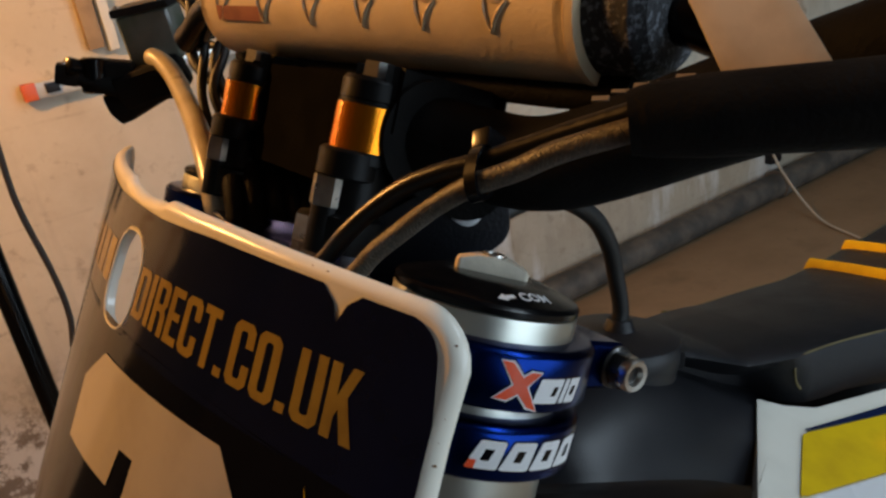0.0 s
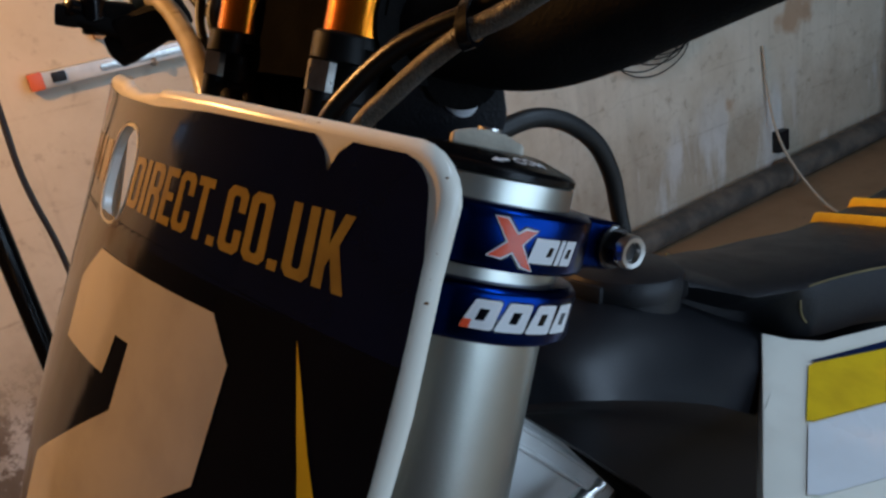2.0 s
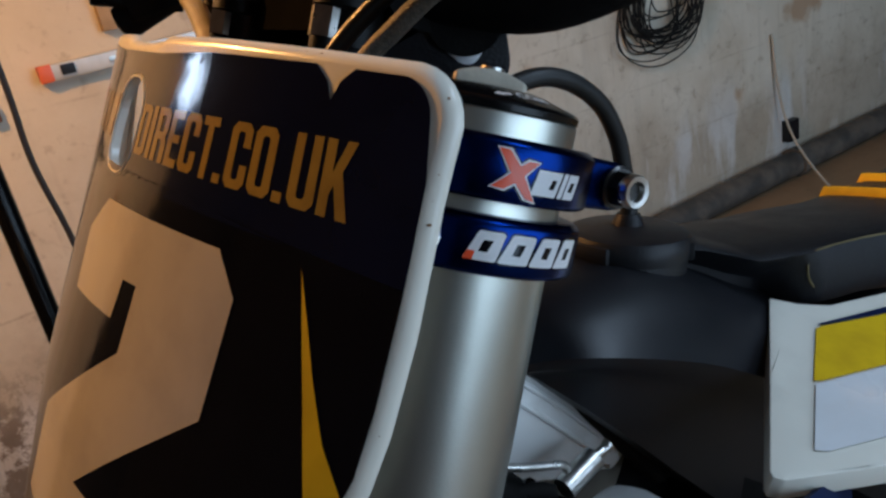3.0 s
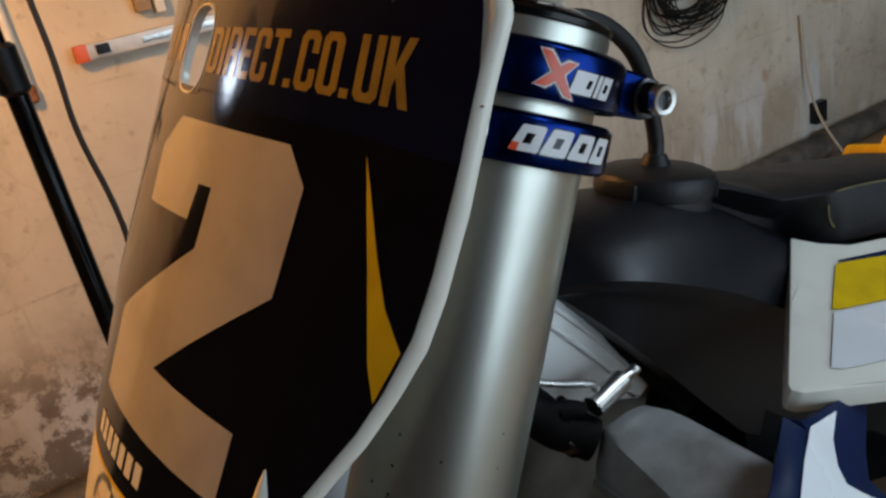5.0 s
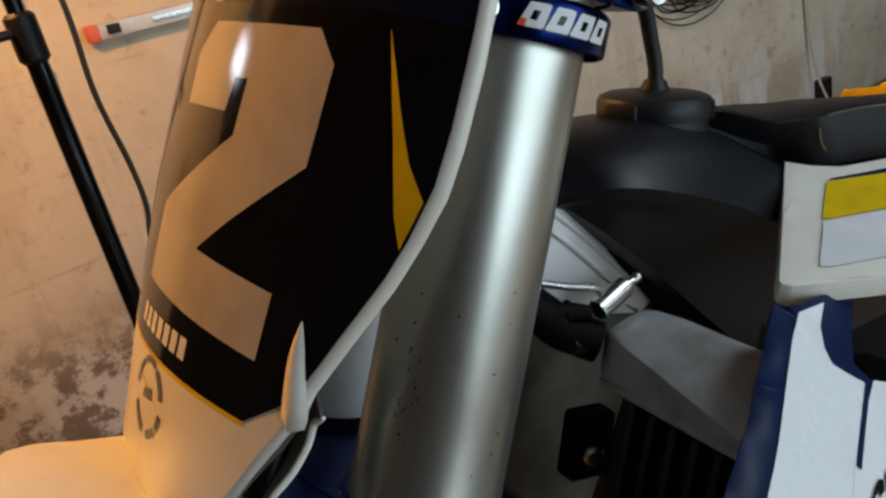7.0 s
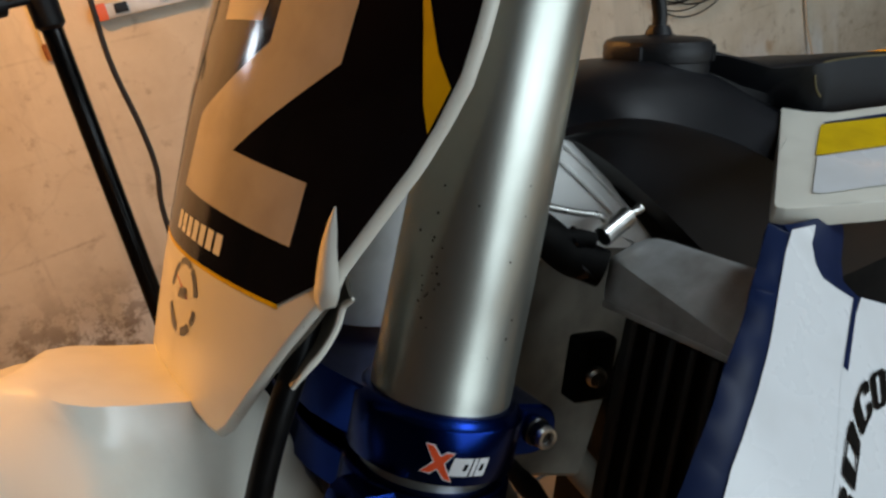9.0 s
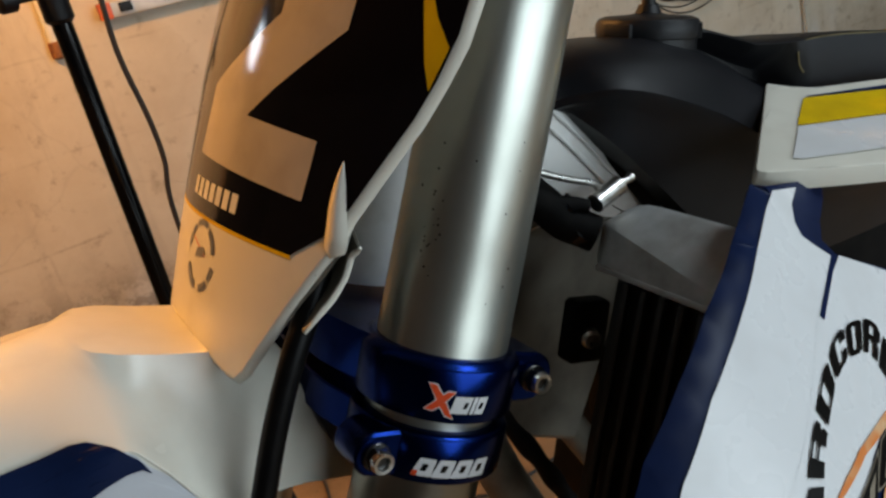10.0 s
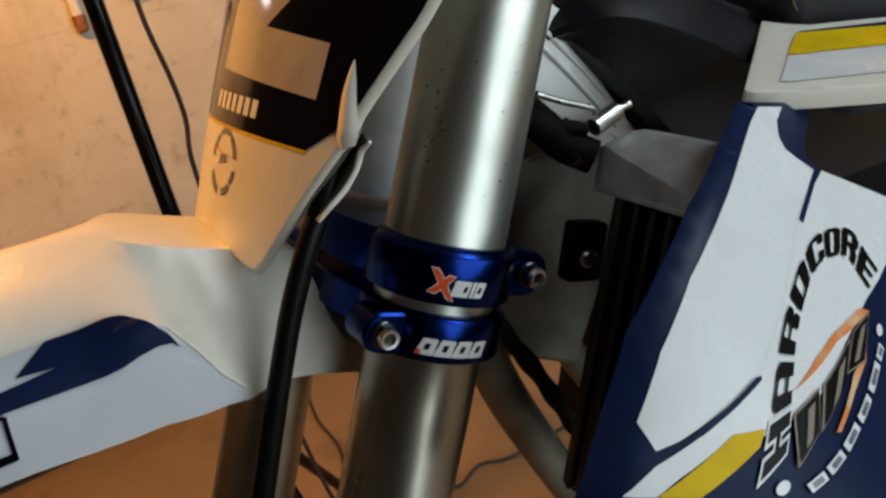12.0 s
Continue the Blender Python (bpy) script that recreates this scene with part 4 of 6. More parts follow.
for r, ring, owner in ((0.0340, UP, upper), (0.0370, LOW, lower)):
    k = (ring[0] - ring[1]) / 0.0165
    s0 = ring[1] + 0.003 * k
    h = 0.0105 * min(k, 1.15)
    a0 = radians(26 if ring is UP else 36)
    cross = [(-0.0008, 1.02 * h), (0.0022, 1.00 * h), (0.0056, 0.66 * h), (0.0078, 0.80 * h), (0.0108, 0.80 * h), (0.0072, 0.44 * h), (0.0112, -0.16 * h), (0.0082, -0.08 * h), (0.0050, 0.24 * h), (0.0022, 0.06 * h), (-0.0012, 0.08 * h), (0.0034, 0.46 * h)]
    sticker(flat_shape(inset(cross, -0.00105), step=0.004), s0, a0, r, 0.00015, owner, BLACK_DECAL, name="sticker_edge")
    sticker(flat_shape(inset(cross, -0.00055), step=0.004), s0, a0, r, 0.00025, owner, WHITE_DECAL, name="sticker_edge")
    sticker(flat_shape(cross, step=0.004), s0, a0, r, 0.0004, owner, RED_DECAL, name="sticker", label="orange cross-shaped sticker")
    for u, wd, slit in ((0.0096, 0.0044, 0), (0.0136, 0.0042, 1), (0.0184, 0.0018, 0), (0.0206, 0.0046, 1)):
        block = [(u + 0.0016, 0.66 * h), (u + 0.0014 + wd, 0.66 * h), (u + wd + 0.0013, 0.56 * h), (u + wd, 0.08 * h), (u + wd - 0.0004, 0.03 * h), (u, 0.03 * h)]
        hole = [(u + wd * 0.40 + 0.0007, 0.46 * h), (u + wd * 0.78 + 0.0007, 0.46 * h), (u + wd * 0.72 + 0.0001, 0.22 * h), (u + wd * 0.34, 0.22 * h)]
        sticker(flat_shape(inset(block, -0.00045), step=0.004), s0, a0, r, 0.00015, owner, BLACK_DECAL, name="sticker_edge")
        sticker(flat_shape(block, [hole] if slit else [], 0.004), s0, a0, r, 0.0003, owner, WHITE_DECAL, name="sticker_bar")
    s1 = ring[3] + 0.0040
    h = 0.0078 if ring is UP else 0.0082
    a1 = radians(33 if ring is UP else 38)
    for j in range(4):
        u, wd = 0.0092 * j * (1.0 if ring is UP else 0.94), 0.0080
        block = [(u + 0.0026, 0.96 * h), (u + 0.0034, h), (u + wd + 0.0012, h), (u + wd + 0.0018, 0.93 * h), (u + wd + 0.0002, 0.05 * h), (u + wd - 0.0006, 0), (u + 0.0002, 0), (u - 0.0004, 0.05 * h)]
        hole = [(u + 0.0042, 0.70 * h), (u + wd - 0.0012, 0.70 * h), (u + wd - 0.0024, 0.30 * h), (u + 0.0032, 0.30 * h)]
        sticker(flat_shape(inset(block, -0.00045), step=0.004), s1, a1, r, 0.00015, owner, BLACK_DECAL, name="sticker_edge")
        sticker(flat_shape(block, [hole], 0.004), s1, a1, r, 0.0003, owner, WHITE_DECAL, name="sticker_bar")
    sticker(flat_shape([(-0.0004, 0), (0.0020, 0), (0.0024, 0.3 * h), (0.0003, 0.3 * h)], step=0.004), s1, a1, r, 0.0005, owner, RED_DECAL, name="sticker_bar")

# handlebar, its mounts, pad, cables
bar = part("handlebar", sweep([(0.12, -0.42, 1.30), (0.100, -0.28, 1.283), (0.066, -0.16, 1.2445), (0.036, -0.10, 1.2235), (0.022, -0.07, 1.2265), (0.016, -0.05, 1.231), (0.014, 0.0, 1.231), (0.016, 0.05, 1.231), (0.034, 0.10, 1.228), (0.055, 0.16, 1.250), (0.07, 0.28, 1.275), (0.09, 0.42, 1.285)], 0.0143, 24), MATT_BLACK, BIKE, "black tapered aluminium handlebar")
for y in (-0.05, 0.05):
    for w in (0.022, -0.020):
        m = at_st(w, -y, 0)
        tower = part("bar_mount", lathe([(0.0112, 0.003), (0.0112, 0.014), (0.0092, 0.015), (0.0092, 0.031), (0.0104, 0.0315), (0.0104, 0.0500), (0.0099, 0.0503), (0.0099, 0.0508), (0.0102, 0.0511), (0.0102, 0.0565), (0.0090, 0.0580)], m, 32), GLOSS_DARK, bar)
        part("mount_boss", lathe([(0.0088, 0.0258), (0.0102, 0.0266), (0.0102, 0.0342), (0.0090, 0.0352)], at_st(w + 0.0035, -y, 0), 28), GLOSS_DARK, tower)
        part("elastomer", lathe([(0.0100, 0.0350), (0.0107, 0.0352), (0.0107, 0.0492), (0.0100, 0.0494)], m, 40), AMBER, tower, "amber damping element")
        part("foot_nut", bevelled(lathe([(0.0061, 0.0166), (0.0061, 0.0257)], at_st(w + 0.0085, -y, 0, 0, 0, 12), 6), 0.0007, 2), STEEL, tower, smooth=False)
        part("foot_stud", lathe([(0.0050, 0.002), (0.0050, 0.0166)], at_st(w + 0.0085, -y, 0), 16), GLOSS_DARK, tower)
        part("bolt_head", bevelled(lathe([(0.0050, 0.0576), (0.0050, 0.0630)], m, 6), 0.0006, 1), STEEL, tower, smooth=False)
    part("clamp_cap", bevelled(lathe([(0.0185, -0.0125), (0.0185, 0.0125)], pose(0.0145, y, 1.231, 90, 0, 0), 28), 0.002, 2), MATT_BLACK, bar)
    part("clamp_bridge", bevelled(box((0.040, 0.019, 0.012), at_st(0.0005, -y, 0.0525), 0.0), 0.004, 3), MATT_BLACK, bar)
part("mount_base", bevelled(box((0.0060, 0.0405, 0.012), pose(-0.0073, 0.0055, 1.1924, 0, -76, 14), 0.0), 0.0008, 2), BLUE_METAL, upper)
part("bar_clamp", bevelled(box((0.038, 0.088, 0.028), at_st(0.002, 0, 0.040), 0.0), 0.005, 3), DULL_BLACK, bar, "black handlebar clamp block")
part("stem_nut", lathe([(0.016, -0.004), (0.016, 0.006), (0.012, 0.007)], at_st(0, 0, 0), 6), STEEL, upper, smooth=False)

# dark bracket under the bar, with a round boss that has a glint painted along its edge
SEEN = Vector((0.540, 0.842, 0.0))
ARM = Matrix(((SEEN.y, 0, -SEEN.x, 0.022), (-SEEN.x, 0, -SEEN.y, -0.066), (0, 1, 0, 1.204), (0, 0, 0, 1)))
bm = bmesh.new()
for a, b in [(0.0127, 0.010)] + arc(0.0022, -0.0040, 0.0102, 30, -80, 7) + [(-0.012, -0.022), (-0.037, -0.022), (-0.037, 0.002), (-0.015, 0.010)]:
    for c in (0.0, -0.024):
        bm.verts.new(ARM @ Vector((a, b, c)))
bmesh.ops.convex_hull(bm, input=bm.verts[:])
bmesh.ops.dissolve_limit(bm, angle_limit=radians(1), verts=bm.verts[:], edges=bm.edges[:])
bracket = part("bar_bracket", bevelled(bm, 0.0012, 2), BLACK_PLASTIC, upper, "dull black bracket under the bar")
part("boss", bevelled(lathe([(0.0126, -0.012), (0.0126, 0.0032)], ARM @ pose(0.0000, 0.0118, 0), 40), 0.0012, 2), MATT_BLACK, bracket)
# white crescent stands in for light caught at the boss's lower edge
edge = bmesh.new()
turns = [radians(a) for a in np.linspace(226, 286, 15)]
low = [edge.verts.new(ARM @ Vector((0.0000 + (0.0126 + 0.0030 * math.sin(math.pi * (k / 14) ** 1.6)) * math.cos(a), 0.0118 + (0.0126 + 0.0030 * math.sin(math.pi * (k / 14) ** 1.6)) * math.sin(a), 0.0006))) for k, a in enumerate(turns)]
top = [edge.verts.new(ARM @ Vector((0.0126 * math.cos(a), 0.0118 + 0.0126 * math.sin(a), 0.0022))) for a in turns]
for k in range(14):
    edge.faces.new((low[k], low[k + 1], top[k + 1], top[k]))
part("painted_glint", edge, WHITE_DECAL, bracket, "white crescent painted on as a glint")
PAD0, PAD1 = Vector((0.022, 0.088, 1.2745)), Vector((0.063, -0.094, 1.2625))
pad = part("bar_pad", sweep([PAD0, PAD0.lerp(PAD1, 0.02), PAD0.lerp(PAD1, 0.04), PAD0.lerp(PAD1, 0.5), PAD0.lerp(PAD1, 0.96), PAD0.lerp(PAD1, 0.98), PAD1], lambda t: 0.0236 - 0.003 * max(0, abs(t - 0.5) * 2 - 0.9) / 0.1, 36, 4), TAN_FOAM, bar, "worn tan foam handlebar pad with embossed marks")
AX = (PAD1 - PAD0).normalized()
OUT = (Vector((-0.2, -0.55, 0.15)) - AX * Vector((-0.2, -0.55, 0.15)).dot(AX)).normalized()
TOPW = OUT.cross(AX)
if TOPW.z < 0:
    TOPW = -TOPW


def on_pad(a, turn, lift=0.0):
    """a metres along the pad from its far end, turn degrees up from the middle of its face."""
    d = OUT * math.cos(radians(turn)) + TOPW * math.sin(radians(turn))
    return PAD0 + AX * a + d * (0.0236 + lift)


for k in range(6):
    a = 0.018 + 0.029 * k
    # a curled mark of three raised strokes
    for strand in (((0.0045, 16), (-0.0010, 10), (-0.0045, -4), (-0.0040, -14), (0.0008, -16), (0.0032, -10)),
                   ((0.0048, 8), (0.0010, 2), (-0.0018, -8), (0.0006, -12)),
                   ((0.0050, 0), (0.0026, -4), (0.0008, -9)),
                   ((-0.0050, -10), (-0.0052, -22), (-0.0026, -38), (0.0000, -26), (0.0034, -16))):
        part("embossed_mark", sweep([on_pad(a + da, turn) for da, turn in strand], 0.00075, 6, 4), TAN_FOAM, pad)
RUST = mat("faded_red_label", (0.36, 0.13, 0.07), 0.5, second=(0.26, 0.09, 0.05), scale=120)
for a0, t0 in ((0.010, 22), (0.013, -38)):
    rows = [[on_pad(a, t, 0.0006) for a in np.linspace(a0, a0 + 0.030, 6)] for t in np.linspace(t0, t0 + 14, 4)]
    part("label", skin(rows), RUST, pad, "faded red label")
part("end_ring", lathe([(0.017, -0.001), (0.0240, 0.0), (0.0240, 0.003), (0.017, 0.0035)], Matrix.Translation(PAD1) @ AX.to_track_quat("Z", "Y").to_matrix().to_4x4(), 36, closed=False), TAN_FOAM, pad)
part("end_face", lathe([(0.0205, 0.0034), (0.0205, 0.018), (0.017, 0.022), (0.009, 0.023)], Matrix.Translation(PAD1) @ AX.to_track_quat("Z", "Y").to_matrix().to_4x4(), 36), FOAM_CORE, pad, "speckled grey foam core")
part("crossbar", sweep([PAD0 - AX * 0.06 + Vector((0, 0, -0.02)), PAD0 - AX * 0.004, PAD1 + AX * 0.004, PAD1 + AX * 0.06 + Vector((0, 0, -0.02))], 0.0075, 14), BLACK_METAL, bar)
part("pad_base", sweep([PAD0 + Vector((-0.006, 0.0, -0.021)), PAD0.lerp(PAD1, 0.5) + Vector((-0.006, 0, -0.022)), PAD1 + Vector((-0.010, 0.012, -0.022)), PAD1 + Vector((-0.004, -0.014, -0.020))], 0.008, 12, flat=0.6), MATT_BLACK, bar)

# bundle of cables running to the clutch lever
part("cable_boot", sweep([(0.006, -0.1545, 1.249), (0.010, -0.159, 1.2492), (0.020, -0.173, 1.2495), (0.035, -0.194, 1.250), (0.06, -0.225, 1.252), (0.08, -0.26, 1.258)], lambda t: 0.0068 + 0.0018 * min(1, 3 * t), 20), MATT_BLACK, bar, "black rubber cable boot")
BRAID = [(-0.022, -0.055, 1.150), (-0.040, -0.080, 1.196), (-0.0313, -0.092, 1.2136), (-0.0230, -0.101, 1.2224), (-0.0158, -0.110, 1.2295), (-0.0113, -0.121, 1.2352), (-0.0066, -0.130, 1.2384), (-0.0016, -0.141, 1.2433), (0.0060, -0.158, 1.2485)]


def braided(points, radius, strands=9, pitch=0.011):
    """A cable covered with two crossing sets of fine helical wires."""
    bm = sweep(points, radius, 14, 12)
    line = spline(points, 40)
    far = [0.0]
    for a, b in zip(line, line[1:]):
        far.append(far[-1] + (b - a).length)
    side = (line[1] - line[0]).orthogonal().normalized()
    frames = []
    for k, q in enumerate(line):
        d = (line[min(k + 1, len(line) - 1)] - line[max(k - 1, 0)]).normalized()
        side = (side - d * side.dot(d)).normalized()
        frames.append((q, d, side, d.cross(side)))
    for way in (1, -1):
        for n in range(strands):
            before = None
            for (q, d, u, v), s in zip(frames, far):
                a = way * 2 * math.pi * s / pitch + 2 * math.pi * n / strands
                out = u * math.cos(a) + v * math.sin(a)
                along = (d + way * (v * math.cos(a) - u * math.sin(a)) * 2 * math.pi * radius / pitch).normalized()
                over = along.cross(out)
                weave = 0.00007 * math.sin(a * strands / 2 + (0 if way > 0 else math.pi))
                c = q + out * (radius + weave)
                ring = [bm.verts.new(c + over * w + out * h) for w, h in ((-0.00055, -0.0002), (-0.0003, 0.00013), (0.0003, 0.00013), (0.00055, -0.0002))]
                if before:
                    for e in range(3):
                        bm.faces.new((before[e], before[e + 1], ring[e + 1], ring[e]))
                before = ring
    return bm


part("braided_cable", braided(BRAID, 0.0026), mat("brown_braid", (0.070, 0.054, 0.036), 0.45, second=(0.030, 0.024, 0.017), scale=900, bump=0.3, bump_scale=1500), bar, "brown-grey braided cable")
part("black_cable", sweep([(-0.018, -0.042, 1.160), (-0.0410, -0.067, 1.199), (-0.0338, -0.080, 1.2160), (-0.0258, -0.088, 1.2251), (-0.0184, -0.098, 1.2322), (-0.0126, -0.108, 1.2362), (-0.0080, -0.117, 1.2386), (-0.0025, -0.126, 1.2414), (0.0040, -0.139, 1.2458), (0.0105, -0.156, 1.2512)], 0.0026, 20), mat("black_cable_sheath", (0.0030, 0.0028, 0.0028), 0.30, second=(0.005, 0.0045, 0.004), scale=60, bump=0.1, bump_scale=600, ior=1.36), bar)
LONG = Vector((0.0085, -0.0200, 0.0055)).normalized()
UPW = Vector((0.0043, 0.0020, 0.0040))
UPW = (UPW - LONG * UPW.dot(LONG)).normalized()
TIE = Matrix((UPW.cross(LONG), UPW, LONG)).transposed().to_4x4()
TIE.translation = (-0.0093, -0.1200, 1.2371)
part("zip_tie", lathe([(0.0048, -0.0017), (0.0058, -0.0017), (0.0058, 0.0017), (0.0048, 0.0017), (0.0048, -0.0017)], TIE @ Matrix.Diagonal((0.74, 1.36, 1, 1)), 32, closed=False), BLACK_METAL, bar)
part("zip_tie_head", bevelled(box((0.0075, 0.0052, 0.0050), TIE @ pose(0.0010, 0.0092, 0.0, 0, 0, 8), 0.0), 0.0008, 2), BLACK_METAL, bar)
BRK = [(0.0334, -0.1462, 1.2722), (0.032, -0.1507, 1.2669), (0.0278, -0.162, 1.2529), (0.0396, -0.1786, 1.2556), (0.0433, -0.1661, 1.2699)]
ba, bb, bc, bd, be = (Vector(q) for q in BRK)
rows = [[ba.lerp(be, f) for f in (0, 0.25, 0.5, 0.75, 1)], [bb.lerp(be.lerp(bd, 0.38), f) for f in (0, 0.25, 0.5, 0.75, 1)], [bc.lerp(bd, f) for f in (0, 0.25, 0.5, 0.75, 1)]]
bracket = part("lever_bracket", bevelled(thick(skin(rows), 0.0022), 0.0004, 2), CREAM_PLASTIC, bar, "worn tan metal lever bracket")
for strand in ([(-0.0094, 0.0661, 1.2208), (-0.0198, 0.0409, 1.2078), (-0.0278, 0.0268, 1.1866)],
               [(-0.0017, 0.0618, 1.2217), (-0.0133, 0.0364, 1.2066), (-0.0216, 0.0225, 1.1854)],
               [(0.0051, 0.056, 1.218), (-0.0069, 0.0309, 1.2031), (-0.015, 0.0179, 1.1841)],
               [(0.0115, 0.0503, 1.2139), (-0.0005, 0.0265, 1.2019), (-0.0095, 0.0131, 1.1809)],
               [(0.0174, 0.0461, 1.2128), (0.0051, 0.0237, 1.203), (-0.0051, 0.01, 1.18)]):
    part("loom_strand", sweep(strand, 0.0050, 12), MATT_BLACK, bar)
# worn grey marking on the bar, too small to read
for k, (bx, by, bz) in enumerate([(0.0316, -0.1203, 1.2445), (0.0337, -0.1255, 1.2463), (0.0357, -0.1314, 1.2477), (0.0372, -0.1374, 1.2485), (0.0389, -0.1421, 1.2498)]):
    part("marking", box((0.0010 if k % 2 else 0.0015, 0.0046, 0.0004), pose(bx - 0.0004, by, bz + 0.0006, 0, -40, 24), 0.0), PALE_MARK, bar)

# front brake master cylinder on the far side of the bar
MC = pose(0.0030, 0.2170, 1.2350, 4, -8, -32)
mc = part("brake_master", bevelled(box((0.034, 0.040, 0.020), MC, 0.0), 0.006, 3), MATT_BLACK, bar, "black brake master cylinder")
part("cylinder_barrel", lathe([(0.004, -0.026), (0.0095, -0.024), (0.0105, -0.018), (0.0105, 0.020), (0.0085, 0.024), (0.005, 0.025)], MC @ pose(-0.002, -0.006, -0.003, 0, 78, 10), 20), MATT_BLACK, mc)
RES = pose(0.0140, 0.2240, 1.2590, 3, -3, -34)
part("reservoir", bevelled(box((0.031, 0.028, 0.030), RES, 0.0), 0.004, 3), mat("grey_reservoir", (0.10, 0.115, 0.085), 0.16, second=(0.17, 0.17, 0.15), scale=50, rough_var=0.06), mc, "grey translucent fluid reservoir")
part("reservoir_lid", bevelled(box((0.034, 0.030, 0.0048), RES @ pose(0, 0, 0.0166), 0.0), 0.0018, 2), BLACK_PLASTIC, mc)
for sx in (-0.013, 0.013):
    part("lid_screw", lathe([(0.0022, 0.0), (0.0022, 0.0012), (0.001, 0.0014)], RES @ pose(sx, -0.010, 0.0190), 10), STEEL, mc)
part("lever_perch", bevelled(box((0.026, 0.016, 0.014), pose(-0.0175, 0.2215, 1.2440, 0, 16, -20), 0.0), 0.004, 3), MATT_BLACK, mc)
part("lever_blade", sweep([(0.012, 0.210, 1.2290), (-0.006, 0.212, 1.2315), (-0.022, 0.2145, 1.2375), (-0.034, 0.222, 1.2445), (-0.041, 0.226, 1.2480)], lambda t: 0.0072 - 0.0024 * t, 14, 6, flat=0.75), MATT_BLACK, mc)
part("lever_pivot", lathe([(0.0062, -0.010), (0.0078, -0.009), (0.0078, 0.009), (0.0062, 0.010)], pose(-0.0262, 0.221, 1.2440, 0, 14, 0), 18), BLACK_METAL, mc)
part("adjuster_screw", lathe([(0.0028, -0.014), (0.0028, 0.004), (0.0052, 0.005), (0.0052, 0.011), (0.0035, 0.012)], pose(-0.0300, 0.224, 1.2480, 0, -66, 24), 12), BLACK_METAL, mc)
part("lever_tip", bevelled(box((0.013, 0.011, 0.012), pose(-0.0395, 0.2245, 1.2475, 0, 20, -20), 0.0), 0.003, 2), MATT_BLACK, mc)
for cable, r in (([(0.03, 0.165, 1.28), (0.026, 0.135, 1.262), (0.010, 0.12, 1.245), (0.012, 0.11, 1.225), (0.02, 0.10, 1.20)], 0.0032),
                 ([(0.034, 0.150, 1.285), (0.020, 0.125, 1.255), (0.004, 0.112, 1.236), (0.004, 0.100, 1.215)], 0.0026),
                 ([(0.028, 0.180, 1.285), (0.018, 0.166, 1.262), (0.010, 0.150, 1.246), (0.016, 0.128, 1.232), (0.030, 0.115, 1.226)], 0.0030),
                 ([(0.040, 0.172, 1.290), (0.024, 0.150, 1.272), (0.012, 0.136, 1.252), (0.000, 0.120, 1.232), (-0.004, 0.100, 1.205)], 0.0024),
                 ([(0.022, 0.196, 1.282), (0.024, 0.178, 1.268), (0.020, 0.158, 1.256), (0.024, 0.140, 1.252), (0.036, 0.128, 1.256)], 0.0022)):
    part("switch_cable", sweep(cable, r, 10), BLACK_RUBBER, mc)
part("cable_clip", bevelled(box((0.012, 0.014, 0.018), pose(0.024, 0.158, 1.266, 10, 20, -20), 0.0), 0.003, 2), MATT_BLACK, mc)
part("brake_hose", sweep([(0.0070, 0.2140, 1.2455), (0.0048, 0.2087, 1.2480), (0.0058, 0.1942, 1.2448), (0.0038, 0.1737, 1.2389), (-0.0021, 0.1421, 1.2312), (-0.0089, 0.1115, 1.2245), (-0.0151, 0.0871, 1.2183), (-0.0205, 0.068, 1.211), (-0.0263, 0.0523, 1.1972), (-0.033, 0.042, 1.16), (-0.040, 0.035, 1.11)], 0.0052, 18), TAN_HOSE, bar, "pale tan brake hose")

